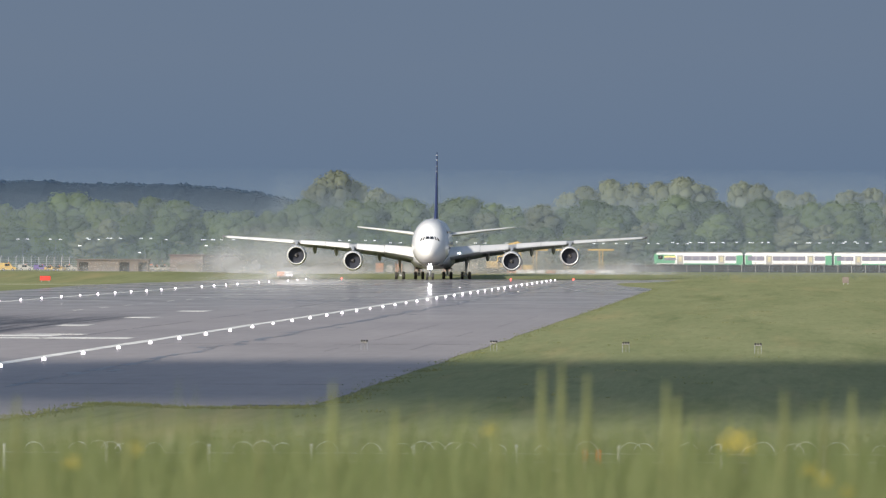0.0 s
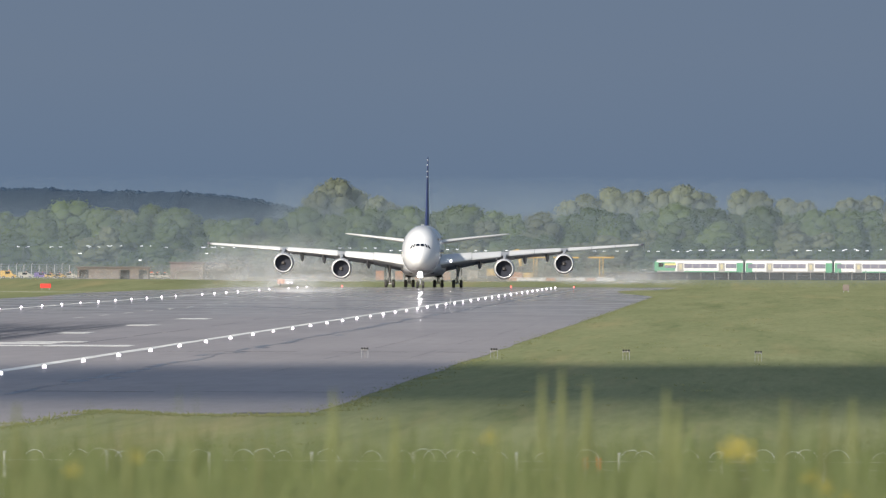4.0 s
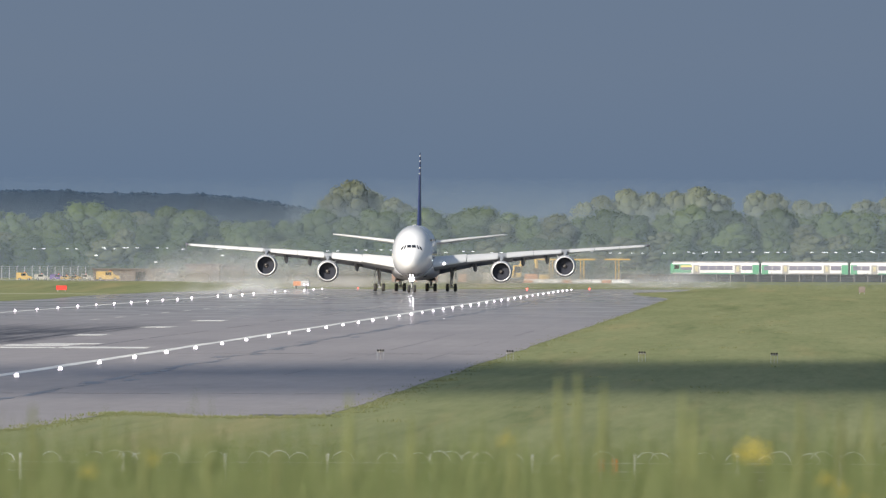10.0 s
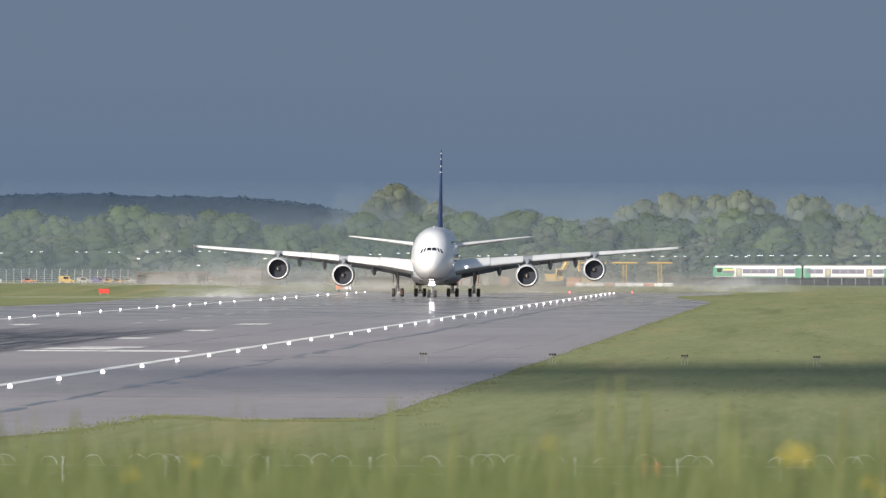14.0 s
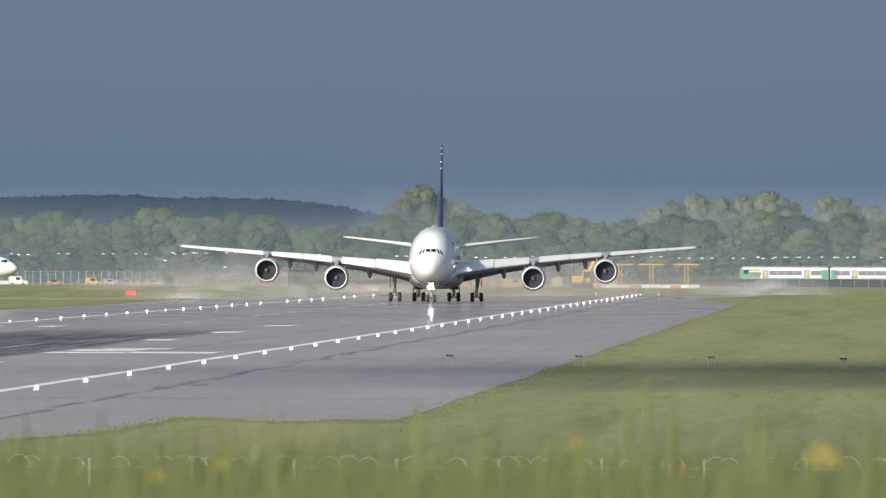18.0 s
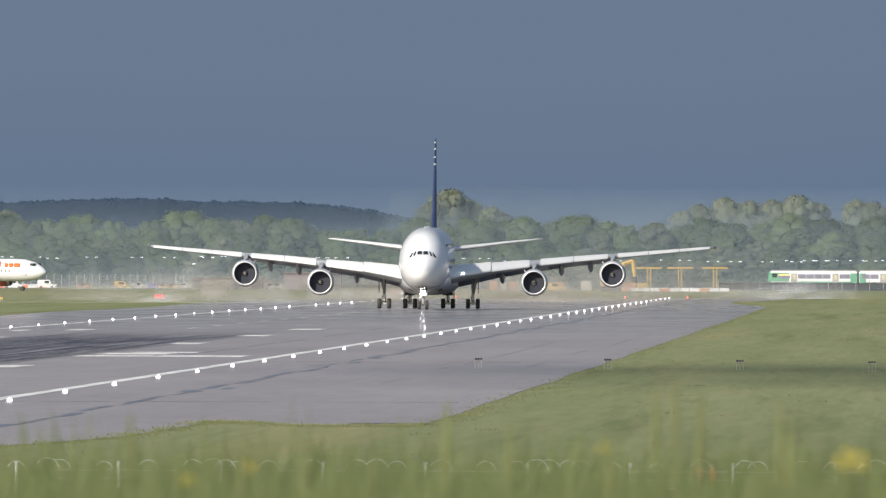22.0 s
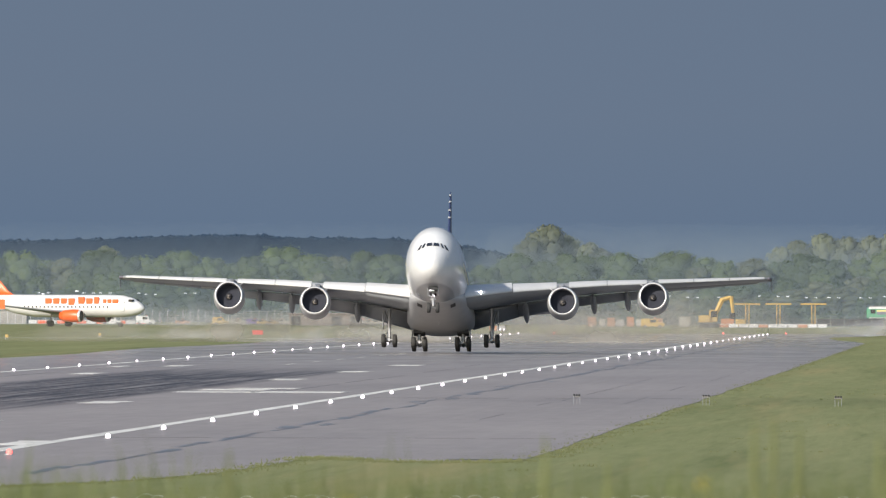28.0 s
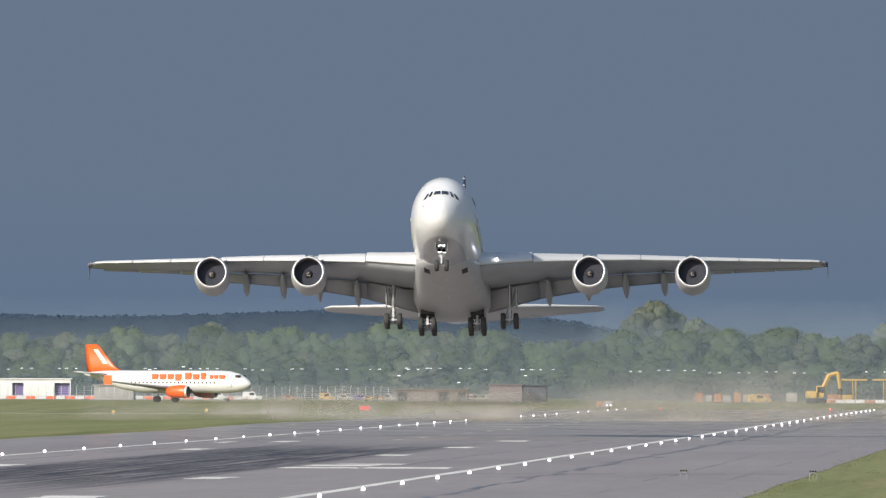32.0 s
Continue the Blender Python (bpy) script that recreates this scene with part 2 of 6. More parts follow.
M = {
    "grass": grass_mat("grass", (0.135, 0.152, 0.066), (0.198, 0.205, 0.1), rough=0.9, scale=0.16, fine=1.6, bump=0.05, stretch=(1, 0.025, 1), spec=0.1),
    "blade": leaf_mat("grass_blade", (0.105, 0.137, 0.049), (0.18, 0.193, 0.083), 0.2),
    "stem": leaf_mat("pale_stem", (0.19, 0.215, 0.088), (0.24, 0.25, 0.118), 0.15),
    "tuft": leaf_mat("rough_tuft", (0.14, 0.162, 0.068), (0.21, 0.21, 0.1), 0.1),
    "petal": mat("petal", (0.5, 0.38, 0.03), rough=0.6),
    "asphalt": asphalt_mat(),
    "patch": mat("bluish_repair", (0.13, 0.137, 0.15), (0.095, 0.1, 0.115), rough=0.42, scale=0.4, fine=3, stretch=(1, 0.2, 1)),
    "chrome": mat("chromed_oleo", (0.8, 0.8, 0.8), (0.7, 0.7, 0.7), rough=0.15, metal=1.0),
    "tar": mat("tar", (0.095, 0.09, 0.092), rough=0.5, scale=0.2, fine=2, spec=0.2),
    "paint_line": mat("worn_white_paint", (0.7, 0.68, 0.63), (0.42, 0.41, 0.38), rough=0.6, scale=0.25, fine=1.2, stretch=(1, 0.2, 1)),
    "storm": storm_mat(),
    "white": mat("white_gloss_paint", (0.6, 0.6, 0.595), (0.55, 0.55, 0.55), rough=0.28, scale=0.3, fine=2.0, coat=0.4),
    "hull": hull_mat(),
    "wing": mat("pale_grey_paint", (0.27, 0.28, 0.295), (0.225, 0.235, 0.25), rough=0.42, scale=0.4, fine=3.0),
    # Greyed copy of the white paint: underside shade put into the colour.
    "belly": mat("belly_shade_grey", (0.37, 0.37, 0.375), (0.32, 0.32, 0.33), rough=0.38, scale=0.5, fine=3.0),
    # Thread colour, picked so that the threads pass for far haze.
    "rain": mat("haze_thread_grey", (0.132, 0.166, 0.203), (0.127, 0.16, 0.196), rough=0.9, scale=0.02, fine=0.1, spec=0.1),
    "slat": mat("bare_slat_paint", (0.5, 0.5, 0.495), (0.45, 0.45, 0.45), rough=0.4, scale=0.4, fine=4.0),
    "lip": mat("polished_metal", (0.86, 0.85, 0.83), (0.76, 0.75, 0.74), rough=0.34, metal=0.6, scale=1.0, fine=6),
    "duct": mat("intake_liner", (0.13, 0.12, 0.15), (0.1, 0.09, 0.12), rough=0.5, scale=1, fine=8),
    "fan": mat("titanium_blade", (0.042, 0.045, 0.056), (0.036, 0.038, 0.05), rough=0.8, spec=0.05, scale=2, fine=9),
    "spinner": mat("spinner_grey", (0.075, 0.073, 0.075), (0.05, 0.048, 0.05), rough=0.4),
    "tyre": mat("tyre_rubber", (0.022, 0.022, 0.023), (0.035, 0.034, 0.033), rough=0.8, scale=3, fine=20, bump=0.004),
    "steel": mat("gear_steel", (0.4, 0.4, 0.41), (0.28, 0.28, 0.29), rough=0.4, metal=0.3, scale=3, fine=20),
    "navy": mat("navy_paint", (0.026, 0.036, 0.094), (0.02, 0.029, 0.075), rough=0.35, scale=0.3, fine=3),
    "gold": mat("gold_paint", (0.62, 0.5, 0.2), (0.55, 0.44, 0.17), rough=0.35),
    "glass": mat("dark_glass", (0.02, 0.022, 0.028), rough=0.08, spec=0.8),
    # For the made-up baffles in front of the nose lamps.
    "flat_black": mat("matt_black_baffle", (0.004, 0.004, 0.004), rough=0.95, spec=0.0),
    "dark": mat("dark_part_and_recess_shade", (0.03, 0.03, 0.032), rough=0.8),
    # Orange toned down to carry the far side's haze in its colour.
    "hazed": mat("haze_muted_orange", (0.38, 0.17, 0.09), (0.3, 0.15, 0.085), rough=0.7, scale=0.5, fine=3),
    "orange": mat("orange_paint", (0.72, 0.1, 0.015), (0.62, 0.085, 0.012), rough=0.4, scale=0.5, fine=3),
    "red": mat("red_paint", (0.6, 0.03, 0.02), rough=0.5),
    "yellow": mat("yellow_paint", (0.6, 0.36, 0.05), (0.5, 0.3, 0.05), rough=0.5, scale=0.7, fine=4),
    "green": mat("train_green", (0.1, 0.27, 0.17), (0.08, 0.23, 0.14), rough=0.4, scale=0.5, fine=4),
    "grey": mat("grey_paint", (0.35, 0.35, 0.35), (0.27, 0.27, 0.27), rough=0.6, scale=0.5, fine=5),
    "roofgrey": mat("roof_grey", (0.3, 0.29, 0.28), (0.22, 0.21, 0.2), rough=0.8, scale=0.5, fine=5),
    "brown": mat("brown_cladding", (0.145, 0.118, 0.104), (0.115, 0.093, 0.083), rough=0.75, scale=0.3, fine=4, stretch=(1, 1, 0.3)),
    "pink": mat("mauve_cladding", (0.155, 0.125, 0.126), (0.13, 0.105, 0.11), rough=0.75, scale=0.3, fine=4, stretch=(1, 1, 0.3)),
    "slate": mat("dark_blue_grey_cladding", (0.05, 0.055, 0.07), (0.035, 0.04, 0.05), rough=0.7, scale=0.3, fine=4),
    "concrete": mat("concrete", (0.34, 0.33, 0.3), (0.25, 0.24, 0.22), rough=0.85, scale=0.4, fine=5, bump=0.003),
    "cream": mat("cream_boards", (0.62, 0.55, 0.45), (0.5, 0.43, 0.36), rough=0.7, scale=0.5, fine=4),
    "galv": mat("galvanised_steel", (0.5, 0.51, 0.52), (0.38, 0.39, 0.4), rough=0.45, metal=0.5, scale=2, fine=15),
    "wire": mat("bright_wire", (0.75, 0.76, 0.77), (0.6, 0.6, 0.62), rough=0.3, metal=0.4, scale=2, fine=15),
    "bark": mat("bark", (0.09, 0.07, 0.05), (0.14, 0.115, 0.09), rough=0.9, scale=1.2, fine=8, stretch=(1, 1, 0.25), bump=0.02),
    # Haze and cloud shade over the ridge are mixed into this blue.
    "hazed_conifer": mat("far_ridge_haze_blue", (0.011, 0.027, 0.054), (0.016, 0.034, 0.064), rough=0.9, scale=0.03, fine=0.3, spec=0.1),
    "ballast": mat("ballast", (0.05, 0.05, 0.048), (0.075, 0.072, 0.066), rough=0.9, scale=0.5, fine=3, bump=0.03),
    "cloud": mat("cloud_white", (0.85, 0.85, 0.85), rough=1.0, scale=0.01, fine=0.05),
    # Lavender-grey puts the windows' blurred, hazy look into the glass colour.
    "train_glass": mat("lavender_train_glass", (0.2, 0.19, 0.245), (0.13, 0.125, 0.165), rough=0.2, scale=0.6, fine=2.0),
    "door_cream": mat("muted_door_yellow", (0.42, 0.38, 0.24), (0.36, 0.33, 0.22), rough=0.5),
    "purple": mat("purple_paint", (0.12, 0.08, 0.25), rough=0.5),
    "lamp_white": glow("runway_lamp", (1.0, 0.88, 1.0), 3.4),
    "lamp_dim": glow("dim_runway_lamp", (1.0, 0.9, 1.0), 0.7),
    # Pole colour darkened so that poles sink into the hazy wood.
    "lamp_pole": mat("haze_muted_pole", (0.16, 0.17, 0.16), (0.1, 0.11, 0.1), rough=0.7),
    "lamp_red": glow("red_lamp", (1.0, 0.06, 0.05), 5.0),
    "landing": glow("landing_lamp", (1.0, 0.95, 1.0), 40.0),
    "root_lamp": glow("wing_root_lamp", (1.0, 0.96, 1.0), 40.0),
    # Yellow muted the same way, haze put into the paint.
    "hazed_yellow": mat("haze_muted_yellow", (0.42, 0.28, 0.08), (0.36, 0.245, 0.08), rough=0.6, scale=0.5, fine=3),
    "lamp_head": glow("street_lamp_glass", (0.9, 0.93, 0.95), 0.8),
}
LEAF = [leaf_mat("leaf_" + n, a, b) for n, a, b in (
    ("mid", (0.096, 0.132, 0.062), (0.118, 0.156, 0.074)),
    ("bright", (0.114, 0.152, 0.064), (0.134, 0.174, 0.074)),
    # Paled so that the tall trees carry haze in their leaf colour.
    ("dull", (0.158, 0.178, 0.112), (0.18, 0.198, 0.126)),
    ("deep", (0.088, 0.12, 0.058), (0.102, 0.138, 0.066)))]


# ---- building helpers ----
def part(name, bm, material, parent=None, label="", smooth=False):
    me = bpy.data.meshes.new(name)
    bm.normal_update()
    bm.to_mesh(me)
    bm.free()
    me.materials.append(M[material] if isinstance(material, str) else material)
    if smooth:
        me.shade_smooth()
    ob = new(name, me)
    ob.parent = parent
    if label:
        ob["label"] = label
    return ob


def thing(name, label, category, at=(0, 0, 0), group="", kind="", turn=0.0):
    ob = new(name)
    ob.empty_display_size = 0.5
    if at[1] > 900 and at[2] == 0:
        at = (at[0], at[1], ground_height(at[0], at[1]))
    ob.matrix_world = pose(*at, 0, 0, turn)
    return tagged(ob, label, category, group, kind)


def box(bm, x0, x1, y0, y1, z0, z1, bevel=0.0):
    vs = [bm.verts.new((x, y, z)) for z in (z0, z1) for x, y in ((x0, y0), (x1, y0), (x1, y1), (x0, y1))]
    fs = [bm.faces.new([vs[i] for i in f]) for f in ((3, 2, 1, 0), (4, 5, 6, 7), (0, 1, 5, 4), (1, 2, 6, 5), (2, 3, 7, 6), (3, 0, 4, 7))]
    if bevel:
        bmesh.ops.bevel(bm, geom=list({e for f in fs for e in f.edges}), offset=bevel, segments=1, affect="EDGES")
    return bm


def boxes(*dims, bevel=0.0):
    bm = bmesh.new()
    for d in dims:
        box(bm, *d, bevel=bevel)
    return bm


def loft(bm, rings, cap=True):
    """Skins a list of rings of equal length."""
    vs = [[bm.verts.new(p) for p in r] for r in rings]
    n = len(vs[0])
    for a, b in zip(vs, vs[1:]):
        for i in range(n):
            bm.faces.new((a[i], a[(i + 1) % n], b[(i + 1) % n], b[i]))
    if cap:
        bm.faces.new(vs[0][::-1])
        bm.faces.new(vs[-1])
    bmesh.ops.recalc_face_normals(bm, faces=bm.faces)
    return bm


def tube(bm, pts, radii, n=8):
    """A round bar along pts."""
    rings = []
    for i, p in enumerate(pts):
        a, b = Vector(pts[max(i - 1, 0)]), Vector(pts[min(i + 1, len(pts) - 1)])
        q = (b - a).to_track_quat("Z", "Y")
        r = radii[i] if isinstance(radii, (list, tuple)) else radii
        rings.append([Vector(p) + q @ Vector((r * math.cos(2 * math.pi * k / n), r * math.sin(2 * math.pi * k / n), 0)) for k in range(n)])
    return loft(bm, rings)


def bar(p0, p1, r0, r1=None, n=8):
    return tube(bmesh.new(), [p0, p1], [r0, r0 if r1 is None else r1], n)


def wheel_mesh(bm, c, r, w, n=20):
    """A tyre with rounded shoulders, axle along x."""
    prof = [(-w / 2, r * 0.55), (-w / 2, r * 0.86), (-w * 0.36, r * 0.97), (0, r), (w * 0.36, r * 0.97), (w / 2, r * 0.86), (w / 2, r * 0.55)]
    rings = [[Vector((c[0] + x, c[1] + q * math.cos(2 * math.pi * k / n), c[2] + q * math.sin(2 * math.pi * k / n))) for k in range(n)] for x, q in prof]
    return loft(bm, rings)


FAR = 1 / 31400.0


def east(u, d):
    """Sideways place at distance d that fits column u of the camera's view (runway's line: 1397)."""
    return (u - 1397) * FAR * d


def high(v, d, u=1397):
    """Height at distance d that fits row v of the camera's view (eye's level: 431)."""
    return 7.0 - (v - 431 + (1397 - u) * 0.0035) * FAR * d

# ---- ground, runway and sky ----
def runway_rise(y):
    """The runway humps gently in its middle."""
    k = min(1.0, max(0.0, 1 - abs(y - 2500) / 900))
    return 0.06 * k * k * (3 - 2 * k)


def ground_height(x, y):
    """Flat airfield; a grassy bank rises where the camera stands, and the wooded land behind lifts a little."""
    t = min(max((130 - y) / 70, 0), 1)
    bank = 6.02 * t * t * (3 - 2 * t)
    side = min(max((-104 - x) / 12, 0), 1)
    a, b = min(max((y - 2980) / 260, 0), 1), min(max((y - 3345) / 52, 0), 1)
    far = 1.2 * a * a * (3 - 2 * a) * side + 0.9 * b * b * (3 - 2 * b) * (1 - side)
    return bank + runway_rise(y) + far + (0.02 * noise.noise(Vector((x * 0.02, y * 0.02, 0))) if y < 300 else 0)


def build_ground():
    bm = bmesh.new()
    xs = [-4500, -2500, -1200, -600] + sorted([-400 + 50 * i for i in range(14)] + [-104, -107, -110, -113, -116]) + [500, 1200, 2500, 4500]
    ys = [-3000, -1000, -300, -100, -40] + [-20 + 10 * i for i in range(18)] + [180, 220, 300, 400, 500, 600, 700, 900] + [1100 + 100 * i for i in range(22)] + [3240, 3270, 3300, 3330, 3345, 3360, 3375, 3390, 3400, 3420, 3450, 3480, 3510, 3700, 4200, 4700]
    grid = [[bm.verts.new((x, y, ground_height(x, y))) for x in xs] for y in ys]
    for a, b in zip(grid, grid[1:]):
        for i in range(len(xs) - 1):
            bm.faces.new((a[i], a[i + 1], b[i + 1], b[i]))
    g = part("ground", bm, "grass", smooth=True)
    return tagged(g, "mown green airfield grass with drier straw-coloured patches", "grass", kind="structure")


NEAR_EDGE = ((-20.4, 757), (-20.9, 752), (-23.0, 750), (-25.6, 751), (-27.4, 760), (-28.9, 767), (-29.9, 764), (-30.0, 742), (-30.4, 722), (-30.8, 698), (-33, 668), (-37, 645), (-43, 630), (-52, 605))


def right_edge(y):
    """Where the shoulder meets the grass on the right: straight, then a bend round a tongue of grass and a turn-off."""
    pts = ((0, -20.3), (2640, -20.3), (2740, -22.5), (2830, -26.2), (2985, -29.2), (3060, -28.6), (3110, -25.5), (3150, -22.0), (3380, -21.0))
    for a, b in zip(pts, pts[1:]):
        if a[0] <= y <= b[0]:
            return a[1] + (b[1] - a[1]) * (y - a[0]) / (b[0] - a[0])
    return pts[-1][1]


def build_pavement():
    """Runway with its right-hand shoulder; the near end is ragged where grass grows over it."""
    random.seed(4)
    edge = [(x, y) for x, y in NEAR_EDGE] + [(-112, 560)]
    left = [(-110 + 1.5 * math.sin(y * 0.013), y) for y in range(640, 3400, 120)]
    right = []
    for y in range(3380, 800, -35):
        right.append((right_edge(y) + 0.35 * noise.noise(Vector((0, y * 0.02, 3))) + 0.2 * noise.noise(Vector((0, y * 0.09, 5))), y))
    outline = edge + left + right
    bm = bmesh.new()
    top = [bm.verts.new((x, y, 0.05)) for x, y in outline]
    low = [bm.verts.new((x, y, -0.1)) for x, y in outline]
    bm.faces.new(top)
    n = len(top)
    for i in range(n):
        bm.faces.new((top[i], low[i], low[(i + 1) % n], top[(i + 1) % n]))
    for y in range(800, 3400, 100):
        bmesh.ops.bisect_plane(bm, geom=bm.verts[:] + bm.edges[:] + bm.faces[:], plane_co=(0, y, 0), plane_no=(0, 1, 0))
    bmesh.ops.triangulate(bm, faces=bm.faces[:])
    for v in bm.verts:
        v.co.z += runway_rise(v.co.y) if v.co.z > 0 else 0
    bmesh.ops.recalc_face_normals(bm, faces=bm.faces)
    return tagged(part("runway", bm, "asphalt"), "damp grey asphalt runway with black tyre rubber streaks", "runway", kind="structure")


def flat(name, x0, x1, y0, y1, material, parent, z=0.054, rag=0.12, steps=6, label=""):
    """A thin painted or tarred patch with slightly ragged sides."""
    bm = bmesh.new()
    rows = []
    steps = max(steps, int((y1 - y0) / 50))
    base = z
    for i in range(steps + 1):
        y = y0 + (y1 - y0) * i / steps
        z = base + runway_rise(y)
        j = [random.uniform(-rag, rag) for _ in range(2)]
        rows.append([(x0 + j[0], y, z), (x1 + j[1], y, z), (x1 + j[1], y, z + 0.006), (x0 + j[0], y, z + 0.006)])
    loft(bm, rows)
    return part(name, bm, material, parent, label)


def build_markings(runway):
    random.seed(9)
    # edge lines
    for x, w, y0, y1 in ((-44.95, 0.86, 762, 3330), (-90.0, 0.8, 640, 3330)):
        flat("edge_line", x - w / 2, x + w / 2, y0, y1, "paint_line", runway, steps=90, rag=0.08)
    # touchdown bars, worn away on the rubbered side, and the two broad aiming point blocks
    for y, x0, x1 in ((962, -58.8, -55.4), (1140, -59.4, -57.0), (1460, -60.3, -58.0), (1615, -60.5, -58.0), (1765, -60.9, -58.2)):
        flat("touchdown_bar", x0, x1, y, y + 22, "paint_line", runway, z=0.056, rag=0.3, steps=10)
    for y in (1560, 1735):
        flat("touchdown_bar", -82.0, -80.0, y, y + 24, "paint_line", runway, z=0.056, rag=0.3, steps=10)
    flat("touchdown_bar", -86.4, -85.4, 1712, 1740, "paint_line", runway, z=0.056, rag=0.25, steps=10)
    flat("aiming_point_bar", -59.0, -54.0, 1300, 1318, "paint_line", runway, z=0.056, rag=0.4)
    flat("aiming_point_bar", -57.6, -53.0, 1324, 1334, "paint_line", runway, z=0.056, rag=0.5)
    flat("aiming_point_bar", -59.4, -53.8, 1272, 1284, "paint_line", runway, z=0.056, rag=0.4)
    flat("aiming_point_bar", -53.9, -47.3, 1269, 1287, "paint_line", runway, z=0.056, rag=0.3)
    for x in (-89.6, -84.6):
        flat("aiming_point_bar", x, x + 4.6, 1268, 1312, "paint_line", runway, z=0.056, rag=0.4)
    for i in range(14):
        flat("centreline_dash", -72.2, -71.8, 1787 + 67 * i, 1807 + 67 * i, "paint_line", runway, z=0.058, steps=2, rag=0.05)
    # threshold: broad stripes and a thin bar across
    for i in range(12):
        x = -46.8 - i * 3.75
        flat("threshold_stripe", x, x + 2.1, 820, 846, "paint_line", runway, z=0.056, rag=0.2)
    flat("threshold_bar", -88.5, -46.2, 812, 815, "paint_line", runway, z=0.056, rag=0.1)
    # dark joints and patched seams in the shoulder
    for x, y0, y1, w in ((-37.7, 690, 3200, 0.5), (-29.6, 1000, 1500, 0.06), (-24.2, 1150, 1700, 0.05), (-52.6, 1250, 2600, 0.1), (-85.4, 900, 2600, 0.1)):
        y = y0
        while y < y1:
            run = random.uniform(25, 120) if w < 0.3 else random.uniform(10, 34)
            dx = random.uniform(-0.45, 0.45)
            ww = w * (random.uniform(0.4, 1.3) if w < 0.3 else random.uniform(0.3, 1.5))
            flat("seam", x + dx - ww / 2, x + dx + ww / 2, y, min(y + run, y1), "tar" if w < 0.3 else "patch", runway, z=0.053, rag=0.24 * min(1, w * 2.2), steps=max(8, int(run / 3.5)))
            y += run + random.uniform(0, 30) * (3 if w < 0.3 else 0.4)
    for k in range(9):
        y = random.uniform(840, 1900)
        x = -37.7 + random.uniform(-1.2, 1.0)
        flat("repair_patch", x, x + random.uniform(0.3, 0.8), y, y + random.uniform(6, 18), "patch", runway, z=0.0525, rag=0.2)
    for i in range(12):
        x = -70.2 + 2.0 * i
        flat("seam", x, x + 2.1, 2155 - 10.5 * i, 2163 - 10.5 * i, "patch", runway, z=0.053, rag=0.2, steps=3)
    # Not a joint: a plain dark strip along the ledge at the near corner.
    flat("seam", -23.4, -20.4, 752, 758, "dark", runway, z=0.0525, rag=0.3)
    for y in (868, 1210, 1935, 2330):
        x = -44.0
        while x < -22:
            run = random.uniform(2, 7)
            flat("seam", x, min(x + run, -21.8), y, y + random.uniform(0.25, 0.6), "tar", runway, z=0.053, rag=0.1, steps=2)
            x += run + random.uniform(0, 3)


def edge_light(colour):
    """Elevated edge light: base plate, break-off stem, lamp body and its glowing globe."""
    t = thing("runway_edge_light", "glowing white elevated edge light beside the runway", "runway light", group="runway edge lights")
    part("base_plate", bar((0, 0, 0.05), (0, 0, 0.09), 0.2, 0.18, 12), "grey", t)
    part("stem", bar((0, 0, 0.05), (0, 0, 0.08), 0.05), "yellow", t)
    part("lamp_body", bar((0, 0, 0.06), (0, 0, 0.1), 0.1, 0.13, 12), "grey", t)
    bm = bmesh.new()
    bmesh.ops.create_icosphere(bm, subdivisions=2, radius=0.13, matrix=Matrix.Translation((0, 0, 0.17)))
    part("globe", bm, colour, t, "glowing glass globe", smooth=True)
    return t


def build_lights():
    first = edge_light("lamp_white")
    dim = edge_light("lamp_dim")
    tagged(dim, "faintly glowing elevated edge light beside the runway", "runway light", "runway edge lights")
    used = set()
    rows_of = ((-43.2, 0.18, 859.8, 43, (), (11, 17, 20, 34)), (-89.9, 0.6, 1043.0, 40, (28, 33, 36), (14, 21)))
    for x, skew, y0, n, gone, faint in rows_of:
        for i in range(n):
            y = y0 + 56.92 * i
            if i in gone or y > 3320:
                continue
            kind = dim if i in faint else first
            m = pose(x + skew * (y - 1500) / 1000, y, runway_rise(y) - 0.03)
            if kind in used:
                copy_thing(kind, m)
            else:
                kind.matrix_world = m
                used.add(kind)
    red = edge_light("lamp_red")
    red.matrix_world = pose(-84.0, 3330, -0.03)
    tagged(red, "glowing red runway end light", "runway light", "runway end lights")
    red.name = "runway_end_light"
    for x, y in ((-40.3, 3315), (-52.0, 3315), (-43.2, 772), (-42.4, 724)):
        copy_thing(red, pose(x, y, -0.03))


def papi_unit():
    t = thing("approach_slope_light", "grey approach slope light box on short white legs", "approach light", group="approach slope lights beside the runway")
    part("housing", box(bmesh.new(), -0.3, 0.3, -0.3, 0.3, 0.62, 0.74, bevel=0.03), "roofgrey", t)
    for x in (-0.21, 0.0, 0.21):
        part("lens", bar((x, -0.3, 0.78), (x, -0.36, 0.78), 0.085, n=12), "dark", t)
        part("hood", box(bmesh.new(), x - 0.085, x + 0.085, -0.36, 0.2, 0.74, 0.82), "dark", t)
    for x in (-0.27, 0.27):
        part("leg", bar((x, -0.3, 0.0), (x, -0.3, 0.64), 0.017), "wing", t)
    part("leg", bar((0, 0.25, 0.0), (0, 0.25, 0.64), 0.017), "roofgrey", t)
    for ob in t.children:
        ob.data.transform(Matrix.Scale(0.78, 4))
    return t


def build_papi():
    a = papi_unit()
    spots = [(-27.4, 1145, 0.02), (-19.05, 1145, 0.0), (-10.43, 1135, 0), (-1.96, 1125, 0)]
    a.matrix_world = pose(*spots[0])
    for s in spots[1:]:
        copy_thing(a, pose(*s))


